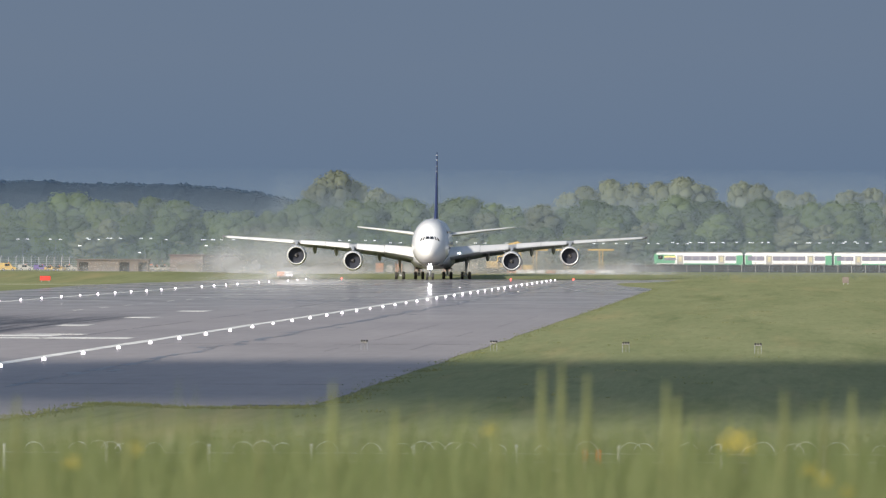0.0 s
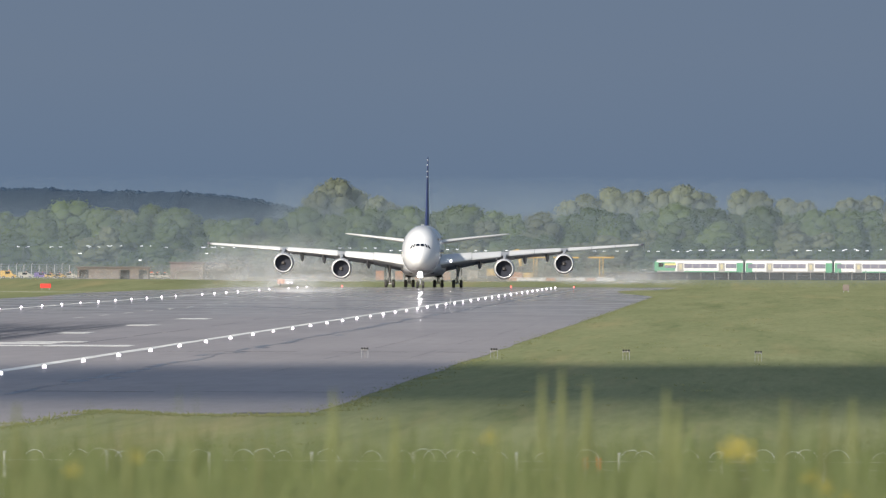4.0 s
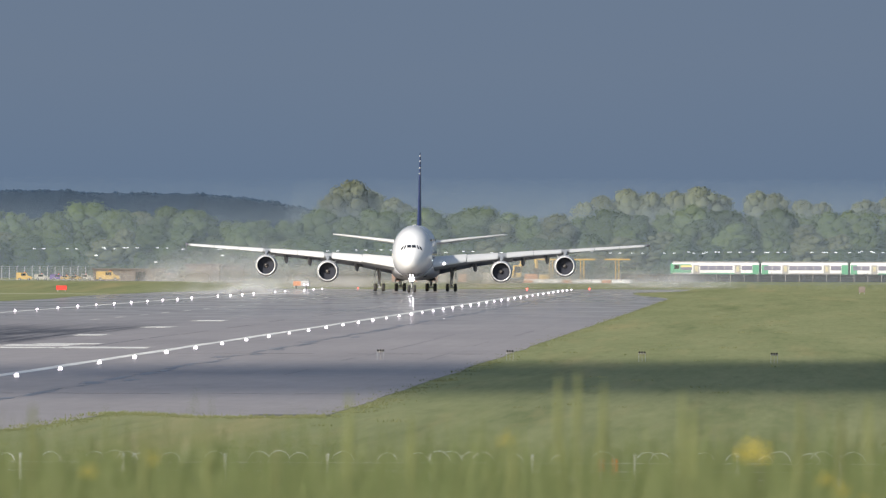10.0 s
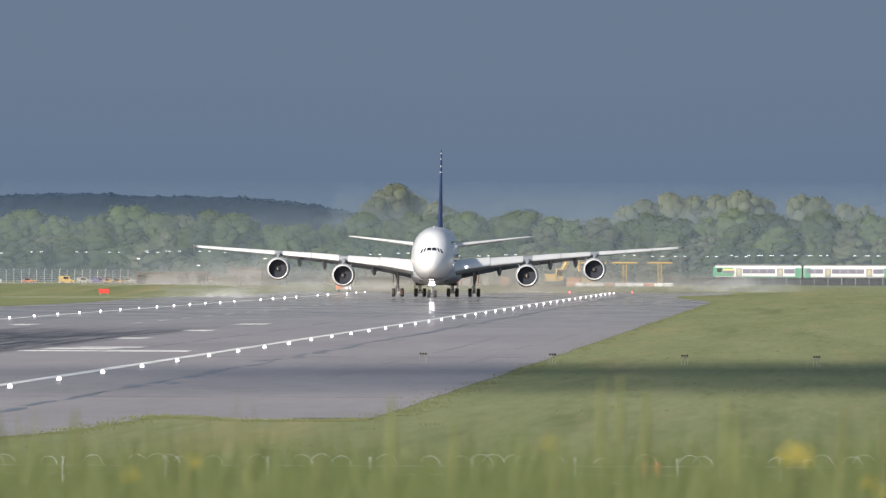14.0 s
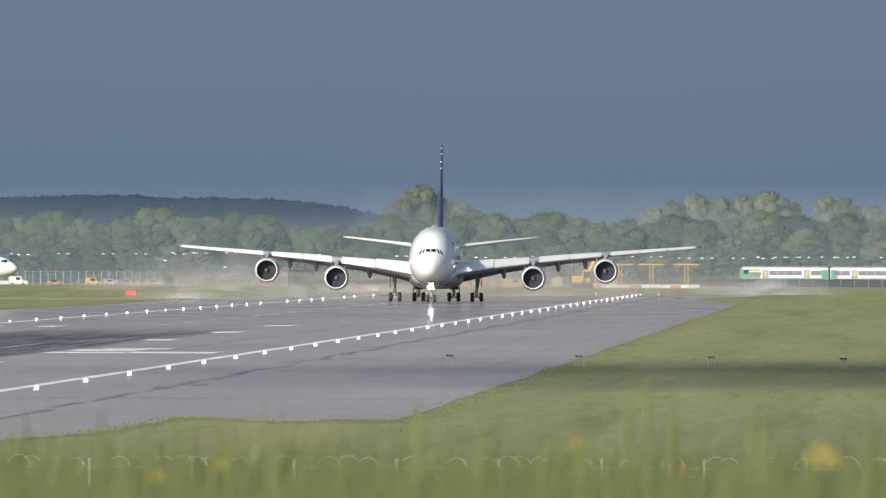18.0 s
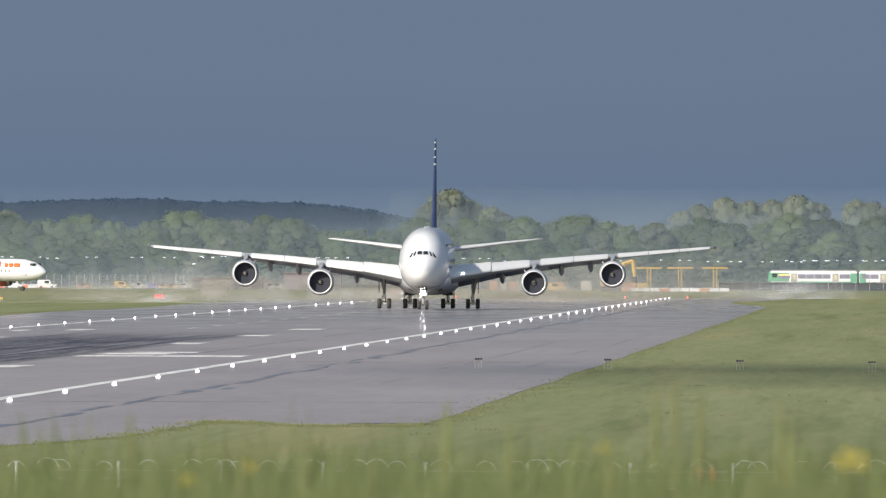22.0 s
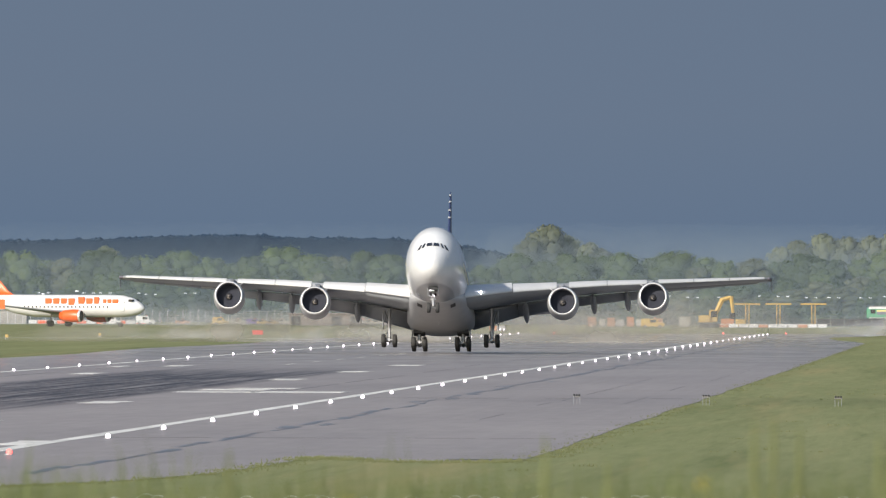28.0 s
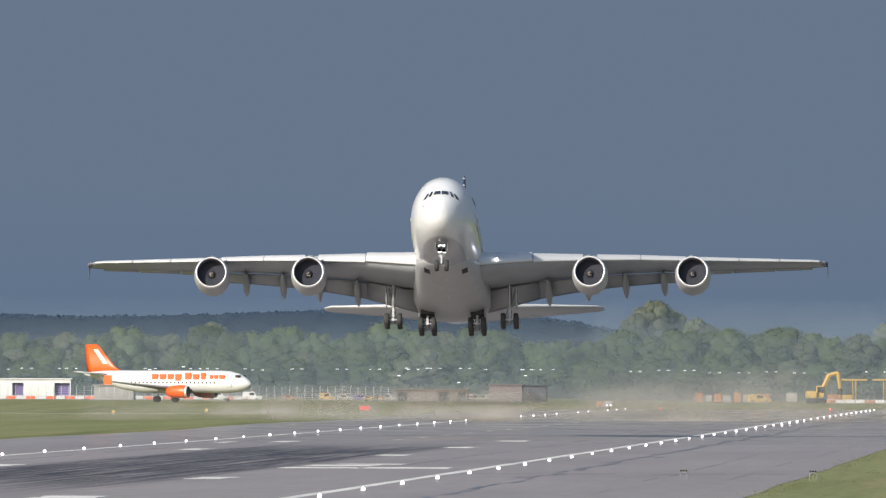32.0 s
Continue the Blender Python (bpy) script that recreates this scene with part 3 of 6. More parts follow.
def build_sky_wall():
    """A rain cloud bank that stands behind the woods, from level to high overhead."""
    bm = bmesh.new()
    R = 4850
    rows = []
    for e in (-1, 0, 1, 3, 6, 10, 16, 24):
        z = R * math.tan(radians(e))
        rows.append([bm.verts.new((R * math.sin(radians(a)), R * math.cos(radians(a)), z)) for a in range(-70, 71, 5)])
    for a, b in zip(rows, rows[1:]):
        for i in range(len(a) - 1):
            bm.faces.new((a[i + 1], a[i], b[i], b[i + 1]))
    ob = part("backdrop", bm, "storm", smooth=True)
    return tagged(ob, "dark slate-blue rain cloud filling the sky", "sky", kind="structure")


def build_service_road():
    """A pale road across the far grass on the left."""
    bm = bmesh.new()
    rows = [[(-420 + 22 * i, 2850 + w + 6 * math.sin(i * 0.5), ground_height(-420 + 22 * i, 2850) + z) for w, z in ((0, 0.02), (7, 0.02), (7, -0.1), (0, -0.1))] for i in range(15)]
    loft(bm, rows)
    return tagged(part("road", bm, "concrete"), "pale concrete service road across the far grass", "road", kind="structure")


build_ground()
build_service_road()
RUNWAY = build_pavement()
RUNWAY.location.z = -0.03
build_markings(RUNWAY)
build_lights()
build_papi()
build_sky_wall()

# ---- the four-engined airliner ----
NOSE = -35.0     # the nose's place ahead of the main wheels
PROFILE = ((0.0, 0.06, 5.5, 5.3), (0.25, 0.62, 6.05, 4.6), (0.7, 1.05, 6.55, 4.1), (1.5, 1.6, 7.25, 3.65), (2.6, 2.1, 8.0, 3.3), (3.8, 2.55, 8.95, 3.02), (5.2, 2.93, 9.8, 2.8),
           (7.0, 3.25, 10.5, 2.62), (9.5, 3.48, 11.0, 2.5), (13.0, 3.57, 11.3, 2.45), (17.0, 3.57, 11.38, 2.45), (30.0, 3.57, 11.4, 2.45), (38.0, 3.57, 11.4, 2.5),
           (44.0, 3.52, 11.38, 2.85), (50.0, 3.35, 11.35, 3.8), (56.0, 2.95, 11.25, 5.1), (62.0, 2.25, 11.0, 6.5), (67.0, 1.5, 10.6, 7.7), (71.0, 0.75, 10.15, 8.8), (72.6, 0.15, 9.7, 9.4))


def hull(s):
    """Half width, top and bottom of the hull s metres behind the nose."""
    for a, b in zip(PROFILE, PROFILE[1:]):
        if a[0] <= s <= b[0]:
            k = (s - a[0]) / (b[0] - a[0])
            return tuple(a[i] + (b[i] - a[i]) * k for i in (1, 2, 3))
    return PROFILE[-1][1:]


def hull_ring(s, n=48, grow=0.0):
    w, t, b = hull(s)
    ring = []
    zc, h = (t + b) / 2 - 0.06 * (t - b), (t - b) / 2
    for k in range(n):
        a = 2 * math.pi * k / n
        c, d = math.cos(a), math.sin(a)
        up = t - zc if d >= 0 else zc - b
        ring.append(Vector(((w + grow) * math.copysign(abs(c) ** 0.96, c), NOSE + s, zc + (up + grow) * math.copysign(abs(d) ** 0.96, d))))
    return ring


def hull_front(x, z, grow=0.03):
    """The point of the nose's skin seen from ahead at (x, z)."""
    lo, hi = 0.0, 12.0
    for _ in range(40):
        s = (lo + hi) / 2
        w, t, b = hull(s)
        zc = (t + b) / 2 - 0.06 * (t - b)
        up = t - zc if z >= zc else zc - b
        if (x / w) ** 2 + ((z - zc) / up) ** 2 > 1:
            lo = s
        else:
            hi = s
    return Vector((x, NOSE + hi - grow, z + grow * 0.6))


WING = ((2.6, -14.2, 17.6, 4.3, 2.3), (5.0, -12.0, 16.0, 4.75, 2.0), (9.5, -8.6, 12.9, 5.48, 1.5), (14.9, -4.6, 10.3, 6.1, 1.15), (20.0, -0.8, 8.7, 6.65, 0.95),
        (25.7, 3.5, 7.2, 7.15, 0.75), (32.0, 8.2, 5.6, 7.7, 0.58), (39.0, 13.4, 3.9, 8.32, 0.4), (40.1, 15.1, 2.2, 8.42, 0.22))
FOIL = ((0.0, 0.0), (0.02, 0.3), (0.08, 0.46), (0.2, 0.56), (0.4, 0.54), (0.62, 0.36), (0.82, 0.16), (1.0, 0.02), (0.82, -0.06), (0.62, -0.2), (0.4, -0.38), (0.2, -0.44), (0.08, -0.36), (0.02, -0.22))


def wing_at(s):
    for a, b in zip(WING, WING[1:]):
        if a[0] <= s <= b[0]:
            k = (s - a[0]) / (b[0] - a[0])
            return tuple(a[i] + (b[i] - a[i]) * k for i in range(1, 5))
    return WING[-1][1:]


def wing_ring(s, side, c0=0.0, c1=1.0, drop=0.0, slide=0.0, tilt=0.0, thick=1.0):
    """One section of the wing or of a slat or flap of it, between chord shares c0 and c1."""
    le, ch, z, th = wing_at(s)
    ring = []
    for c, h in FOIL:
        y = c0 + (c1 - c0) * c
        dz = -c * (c1 - c0) * ch * math.tan(radians(tilt))
        ring.append(Vector((side * s, le + ch * y + slide, z + h * th * thick + dz - drop)))
    return ring


SLAT = ((0.12, -0.14), (0.03, -0.13), (0.0, -0.08), (0.0, -0.02), (0.03, 0.06), (0.08, 0.13), (0.16, 0.2), (0.27, 0.28), (0.42, 0.36), (0.6, 0.43), (0.8, 0.49), (1.0, 0.54), (1.0, 0.49), (0.5, 0.3), (0.2, 0.08))


def slat_ring(s, side, droop):
    """One section of a lowered slat: a thin curved plate ahead of and below the wing's nose."""
    le, ch, z, th = wing_at(s)
    return [Vector((side * s, le + ch * 0.15 * c - (0.5 if droop else 0.42), z + h * th * 1.05 + c * ch * 0.02 - (0.0 if droop else 0.1))) for c, h in SLAT]


def build_wing(plane, side):
    name = "wing"
    root = Vector((side * 3.2, 0, 4.6))
    bm = bmesh.new()
    loft(bm, [[p - root for p in wing_ring(s, side, 0.0, 0.86)] for s in (2.6, 3.8, 5.0, 7.2, 9.5, 12, 14.9, 17.5, 20, 23, 25.7, 29, 32, 35.5, 39.0, 40.1)])
    w = part(name, bm, "wing", plane, "long swept pale grey wing, slats and flaps lowered", smooth=True)
    w.location = root

    def sub(n, b, m, label="", smooth=True):
        o = part(n, b, m, w, label, smooth)
        o.data.transform(Matrix.Translation(-root))
        return o
    # leading edge: a drooped inner nose, then slats with gaps at the engine pylons
    for a, b, m, n in ((3.3, 8.9, "slat", "droop_nose"), (9.0, 14.2, "slat", "slat"), (15.7, 20.2, "slat", "slat"), (20.3, 25.0, "slat", "slat"), (26.4, 30.6, "slat", "slat"), (30.7, 34.9, "slat", "slat"), (35.0, 39.2, "slat", "slat")):
        seg = [a + (b - a) * k / 4 for k in range(5)]
        sub(n, loft(bmesh.new(), [slat_ring(s, side, n == "droop_nose") for s in seg]), m, smooth=False)
    # trailing edge: flaps inboard, ailerons outboard
    for a, b, tl, n in ((3.6, 9.26, 19.5, "flap"), (9.24, 16.66, 19, "flap"), (16.64, 25.3, 18.5, "flap"), (25.4, 29.8, 7, "aileron"), (29.9, 34.4, 6, "aileron"), (34.5, 38.4, 5, "aileron")):
        sub(n, loft(bmesh.new(), [wing_ring(s, side, 0.83 if n == "flap" else 0.8, 1.08 if n == "flap" else 1.0, drop=0.13 if n == "flap" else 0.0, slide=0.1 if n == "flap" else 0.0, tilt=tl, thick=0.3) for s in (a, (a + b) / 2, b)]), "wing")
    # flap track fairings
    for s, ln in ((10.2, 7.6), (14.4, 6.8), (18.4, 6.6), (22.5, 6.0)):
        le, ch, z, th = wing_at(s)
        y0 = le + ch * 0.58
        rings = []
        for k, r in ((0, 0.06), (0.1, 0.32), (0.3, 0.5), (0.62, 0.54), (0.84, 0.34), (1.0, 0.05)):
            cz = z - th * 0.3 - 0.25 - 0.75 * k - 0.9 * max(0, k - 0.45)
            rings.append([Vector((side * s + 0.72 * r * math.cos(2 * math.pi * j / 12), y0 + ln * k, cz + 1.35 * r * math.sin(2 * math.pi * j / 12))) for j in range(12)])
        sub("flap_track_fairing", loft(bmesh.new(), rings), "wing")
    # wingtip fence
    le, ch, z, th = wing_at(40.0)
    bm = bmesh.new()
    loft(bm, [[Vector((side * (40.02 + dx), le + y0 + dy, z + dz)) for dx, dy in ((0, 0), (0.045, 0.5), (0.045, c), (0, c + 0.2), (-0.045, c), (-0.045, 0.5))] for dz, y0, c in ((-0.95, 2.3, 0.7), (-0.4, 1.0, 1.7), (0.1, 0.4, 2.2), (0.3, 1.0, 1.6))])
    sub("wingtip_fence", bm, "wing", smooth=False)
    tip = []
    for q in (39.6, 39.85, 40.06):
        ring = wing_ring(q, side, 0.0, 0.5, thick=1.25)
        mid = sum(ring, Vector()) / len(ring)
        tip.append([mid + (v - mid) * 1.06 + Vector((0, -0.06, 0)) for v in ring])
    sub("tip_lamp_cover", loft(bmesh.new(), tip), "duct", "dark tinted navigation lamp cover")
    for s in (14.9, 25.7):
        engine(sub, side, s)
    lamp = bmesh.new()
    bmesh.ops.create_icosphere(lamp, subdivisions=2, radius=0.1, matrix=Matrix.Translation((side * 5.2, -12.45, 4.95)))
    if side > 0:
        sub("landing_lamp", lamp, "root_lamp", "glowing landing lamp in the wing root")
    else:
        lamp.free()
    return w


def engine(sub, side, s):
    le, ch, z, th = wing_at(s)
    zc = 3.62 if s < 20 else 4.72
    g = 1.065
    y0 = le - 5.4
    x = side * s

    def ring(y, r, n=32, cz=None):
        r = r * g
        return [Vector((x + r * math.cos(2 * math.pi * k / n), y0 + y, (zc if cz is None else cz) + r * math.sin(2 * math.pi * k / n))) for k in range(n)]
    # The cowling takes the same shade-grey as the belly.
    sub("nacelle", loft(bmesh.new(), [ring(y, r) for y, r in ((0.28, 1.6), (0.7, 1.7), (1.5, 1.77), (2.6, 1.79), (3.8, 1.72), (4.8, 1.55), (5.0, 1.46))], cap=False), "belly", "pale engine cowling")
    sub("exhaust", loft(bmesh.new(), [ring(y, r) for y, r in ((4.4, 1.2), (5.4, 1.05), (6.4, 0.8), (6.6, 0.5), (7.6, 0.08))]), "steel")
    sub("intake_lip", loft(bmesh.new(), [ring(y, r) for y, r in ((0.32, 1.61), (0.12, 1.57), (0.02, 1.52), (0.0, 1.48), (0.05, 1.43), (0.2, 1.39))], cap=False), "lip", "polished metal intake lip")
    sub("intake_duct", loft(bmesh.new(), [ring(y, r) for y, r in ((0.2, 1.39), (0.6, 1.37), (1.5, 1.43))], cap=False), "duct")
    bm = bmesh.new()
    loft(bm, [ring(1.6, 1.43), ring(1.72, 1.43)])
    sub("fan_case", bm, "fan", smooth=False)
    bm = bmesh.new()
    for k in range(24):
        a = 2 * math.pi * k / 24
        pts = []
        for r, tw in ((0.42, 0.3), (1.0, 0.2), (1.53, 0.1)):
            for e in (-1, 1):
                aa = a + e * 0.125
                pts.append(bm.verts.new((x + r * math.cos(aa), y0 + 1.42 + e * tw * 0.06, zc + r * math.sin(aa))))
        for i in (0, 2):
            bm.faces.new((pts[i], pts[i + 1], pts[i + 3], pts[i + 2]))
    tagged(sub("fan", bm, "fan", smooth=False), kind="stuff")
    sub("spinner", loft(bmesh.new(), [ring(y, r, 20) for y, r in ((0.85, 0.02), (0.93, 0.11), (1.1, 0.22), (1.3, 0.32), (1.5, 0.38))]), "spinner")
    spiral = [(x + 0.26 * (k / 14) * math.cos(k * 0.4), y0 + 0.83 + 0.3 * (k / 14), zc + 0.26 * (k / 14) * math.sin(k * 0.4)) for k in range(2, 15)]
    sub("spinner_swirl", tube(bmesh.new(), spiral, 0.025, 6), "cream")
    bm = bmesh.new()
    loft(bm, [[Vector((x + dx, y, zz)) for dx, zz in ((-hw, zb), (hw, zb), (hw, zt), (-hw, zt))] for y, hw, zb, zt in
              ((y0 + 1.0, 0.06, zc + 1.8, zc + 1.9), (y0 + 2.4, 0.26, zc + 1.6, zc + 2.3), (le - 0.2, 0.3, zc + 1.2, z + 0.25), (le + ch * 0.25, 0.3, zc + 0.9, z + 0.1), (le + ch * 0.5, 0.2, z - 0.9, z - 0.2))])
    sub("pylon", bm, "wing", smooth=False)
    # small strake on the inner shoulder of the cowling
    bm = bmesh.new()
    a = radians(128 if side > 0 else 52)
    c, d = math.cos(a), math.sin(a)
    loft(bm, [[Vector((x + c * r + o * d, y0 + y, zc + d * r - o * c)) for r, y in ((1.85, 1.0), (2.36, 2.0), (2.2, 2.6), (1.85, 2.5))] for o in (-0.03, 0.03)])
    sub("strake", bm, "white", smooth=False)


def gear(plane, name, x, y, rows, z_top, lean=0.0, label=""):
    """A leg with its bogie: rows of wheel pairs at the given places behind y."""
    g = part(name, tube(bmesh.new(), [(x + lean, y, z_top), (x + lean * 0.3, y, 2.0), (x, y, 1.0)], [0.24, 0.2, 0.17], 12), "steel", plane, label, True)
    part("brace", bar((x + lean + 0.55 * math.copysign(1, x), y + 0.3, z_top - 0.3), (x + 0.12, y, 1.9), 0.11), "steel", g)
    part("oleo", bar((x, y - 0.02, 0.85), (x, y - 0.02, 1.75), 0.23, n=14), "chrome", g, "bright sliding oleo tube", True)
    part("drag_strut", bar((x + lean, y - 1.6, z_top - 0.2), (x, y - 0.1, 1.8), 0.09), "steel", g)
    part("lock_link", bar((x + lean + 0.3 * math.copysign(1, x), y + 0.25, (z_top + 1.9) / 2), (x, y, 2.1), 0.07), "steel", g)
    part("hose", tube(bmesh.new(), [(x - 0.2, y - 0.2, 1.9), (x - 0.42, y - 0.25, 1.3), (x - 0.25, y - 0.2, 0.8)], 0.035, 6), "tyre", g)
    part("torque_link", boxes((x - 0.14, x + 0.14, y - 0.5, y - 0.36, 1.0, 2.1), bevel=0.04), "steel", g)
    if len(rows) > 1:
        part("bogie_beam", bar((x, y + rows[0] - 0.1, 0.72), (x, y + rows[-1] + 0.1, 0.72), 0.19, n=10), "steel", g)
    for r in rows:
        part("axle", bar((x - 0.85, y + r, 0.7), (x + 0.85, y + r, 0.7), 0.1), "steel", g)
        for sx in (-0.68, 0.68):
            part("tyre", wheel_mesh(bmesh.new(), (x + sx, y + r, 0.7), 0.7, 0.52), "tyre", g, "", True)
            part("hub", bar((x + sx - 0.2, y + r, 0.7), (x + sx + 0.2, y + r, 0.7), 0.34, n=14), "steel", g)
    return g


FAIRING = ((12.5, 0.9, 2.5, 3.4, 1.0), (15, 2.3, 2.42, 4.2, 0.98), (17.5, 3.0, 2.33, 4.9, 0.94), (20, 3.35, 2.24, 5.4, 0.9), (24, 3.55, 2.1, 5.8, 0.85), (28, 3.75, 1.97, 5.9, 0.79), (31, 3.95, 1.9, 5.8, 0.74),
           (35, 4.15, 1.9, 5.6, 0.72), (39, 4.0, 2.1, 5.3, 0.78), (43, 3.4, 2.55, 5.0, 0.85), (46, 2.5, 3.2, 4.8, 0.95))


def build_airliner():
    p = thing("airliner", "huge white four-engined double-deck airliner with navy tail fin, taking off", "aircraft")
    bm = bmesh.new()
    st = [0.0, 0.08, 0.25, 0.45, 0.7, 1.1, 1.5, 2.0, 2.6, 3.2, 3.8, 4.5, 5.2, 6, 7, 8.2, 9.5, 11, 13, 15, 17, 22, 30, 38, 44, 47, 50, 53, 56, 59, 62, 64.5, 67, 69, 71, 72.6]
    loft(bm, [hull_ring(s) for s in st])
    part("fuselage", bm, "hull", p, "white double-deck fuselage, belly shade painted grey", True)
    # belly fairing between the wings
    rings = []
    for s, w, b, t, e in FAIRING:
        rings.append([Vector((w * math.copysign(abs(math.cos(a)) ** e, math.cos(a)), NOSE + s, (t + b) / 2 + (t - b) / 2 * math.copysign(abs(math.sin(a)) ** e, math.sin(a)))) for a in [2 * math.pi * k / 40 for k in range(40)]])
    part("belly_fairing", loft(bmesh.new(), rings), "belly", p, "belly fairing, painted grey for shade", True)

    def under(x, s, grow):
        for a, b in zip(FAIRING, FAIRING[1:]):
            if a[0] <= s <= b[0]:
                w, lo, hi, e = (a[i] + (b[i] - a[i]) * (s - a[0]) / (b[0] - a[0]) for i in (1, 2, 3, 4))
        k = (1 - (abs(x) / w) ** (2 / e)) ** (e / 2)
        return Vector((x, NOSE + s, (lo + hi) / 2 - (hi - lo) / 2 * k - grow))
    for sx in (-1, 1):
        # Dark plates paint the shade inside the inlet mouths.
        part("air_inlet", loft(bmesh.new(), [[under(sx * x, s, g) for x, g in ((1.7, 0.05), (2.3, 0.05), (2.3, -0.1), (1.7, -0.1))] for s in (16.4, 17.2, 18.0)]), "dark", p)
    # cockpit panes
    for sx in (-1, 1):
        for quad in (((0.1, 7.6), (0.86, 7.58), (0.76, 8.0), (0.1, 8.01)), ((1.2, 7.42), (1.5, 7.34), (1.2, 7.94), (1.0, 8.0)), ((1.76, 7.24), (2.12, 7.12), (1.7, 7.74), (1.46, 7.84))):
            bm = bmesh.new()
            outer = [bm.verts.new(hull_front(sx * x * 0.89, z, 0.13)) for x, z in quad]
            inner = [bm.verts.new(hull_front(sx * x * 0.89, z, -0.1)) for x, z in quad]
            bm.faces.new(outer if sx > 0 else outer[::-1])
            for i in range(4):
                f = (outer[i], inner[i], inner[(i + 1) % 4], outer[(i + 1) % 4])
                bm.faces.new(f if sx > 0 else f[::-1])
            part("cockpit_pane", bm, "glass", p, "dark cockpit window pane")
    # passenger windows, doors and stripes on both flanks
    for sx in (-1, 1):
        for z, s0, s1 in ((8.65, 10.0, 54.0), (5.75, 9.0, 56.0)):
            bm = bmesh.new()
            s = s0
            while s < s1:
                w, t, b = hull(s)
                zc = (t + b) / 2 - 0.06 * (t - b)
                x = w * math.sqrt(max(0.0, 1 - ((z - zc) / (t - zc if z > zc else zc - b)) ** 2))
                box(bm, sx * x - 0.03, sx * x + 0.03, NOSE + s, NOSE + s + 0.26, z, z + 0.36)
                s += 0.62
            tagged(part("window_row", bm, "glass", p), kind="stuff")
        for lo, hi, m in ((6.55, 6.95, "navy"), (6.3, 6.55, "gold")):
            rings = []
            for s in (9, 12, 16, 22, 30, 38, 46, 52):
                w, t, b = hull(s)
                rings.append([Vector((sx * (w * math.sqrt(1 - ((z - 6.2) / 5.0) ** 2) + o), NOSE + s, z)) for z, o in ((lo, 0.02), (hi, 0.02), (hi, -0.06), (lo, -0.06))])
            part("stripe", loft(bmesh.new(), rings), m, p, "stripe along the cabin side")
    for k in range(3):
        bm = bmesh.new()
        bmesh.ops.create_cone(bm, cap_ends=True, segments=6, radius1=0.05, radius2=0.02, depth=0.3, matrix=Matrix.Translation((0, NOSE + 14 + 9 * k, 11.45)))
        part("aerial", bm, "white", p)
    # fin
    def fin_ring(z, y0, c, th, dx=0):
        return [Vector((dx + h * th, y0 + c * f, z)) for f, h in FOIL]
    bm = bmesh.new()
    loft(bm, [fin_ring(z, NOSE + s, c, th) for z, s, c, th in ((10.3, 54.0, 15.0, 0.95), (11.6, 56.8, 12.4, 0.8), (13.8, 59.0, 10.9, 0.66), (19.0, 63.2, 8.2, 0.42), (23.5, 66.5, 6.1, 0.22), (24.0, 67.5, 4.8, 0.12))])
    fin = part("tail_fin", bm, "navy", p, "tall navy blue tail fin", True)
    for z, s in ((23.3, 66.3), (22.4, 65.67), (21.2, 64.78), (20.2, 64.03)):
        part("fin_marking", loft(bmesh.new(), [fin_ring(zz, NOSE + s + (zz - z) * 0.76 - 0.04, 1.3, 0.29 + 0.035 * (23.3 - z)) for zz in (z, z + 0.22)]), "wing", fin, "pale marking on the leading edge")
    # tailplane
    for sx in (-1, 1):
        bm = bmesh.new()
        loft(bm, [[Vector((sx * x, NOSE + s + c * f, z + h * th)) for f, h in FOIL] for x, s, c, z, th in ((0.8, 60.0, 9.6, 8.1, 0.9), (2.4, 61.2, 8.8, 8.22, 0.8), (9.0, 65.2, 5.7, 9.05, 0.5), (14.4, 68.5, 3.2, 9.68, 0.28), (15.2, 69.6, 1.6, 9.76, 0.12))])
        part("tailplane", bm, "slat", p, "pale tailplane", True)
    wings = [build_wing(p, -1), build_wing(p, 1)]
    # undercarriage
    for sx in (-1, 1):
        g = gear(p, "wing_gear", sx * 6.2, -1.2, (-0.85, 0.85), 4.6, 0.0, "four-wheel wing undercarriage leg")
        part("gear_door", boxes((sx * 6.95 - 0.05, sx * 6.95 + 0.05, -2.2, -0.2, 2.2, 4.3), bevel=0.03), "wing", g)
        if sx < 0:
            bm = bmesh.new()
            bmesh.ops.create_icosphere(bm, subdivisions=2, radius=0.16, matrix=Matrix.Translation((sx * 6.2, -1.6, 2.6)))
            # Steel ball added for a sun glint; no lamp sits on this leg.
            part("gear_lamp", bm, "steel", g)
        b = gear(p, "body_gear", sx * 2.65, 1.6, (-1.55, 0.0, 1.55), 3.2, 0.0, "six-wheel body undercarriage leg")
        part("gear_door", boxes((sx * 3.5 - 0.05, sx * 3.5 + 0.05, 0.2, 3.2, 1.5, 2.4), bevel=0.03), "wing", b)
    n = part("nose_gear", tube(bmesh.new(), [(0, -29.9, 3.6), (0, -29.9, 2.0), (0, -29.9, 0.6)], [0.26, 0.2, 0.16], 12), "steel", p, "two-wheel nose undercarriage leg with landing lamps", True)
    part("drag_strut", bar((0, -28.2, 3.0), (0, -29.8, 1.6), 0.12), "steel", n)
    part("oleo", bar((0, -29.92, 0.7), (0, -29.92, 1.35), 0.19, n=14), "chrome", n, "bright sliding oleo tube", True)
    part("torque_link", boxes((-0.1, 0.1, -30.3, -30.14, 0.75, 1.7), bevel=0.03), "steel", n)
    part("steering_actuator", bar((-0.34, -30.0, 1.62), (0.34, -30.0, 1.62), 0.09), "steel", n)
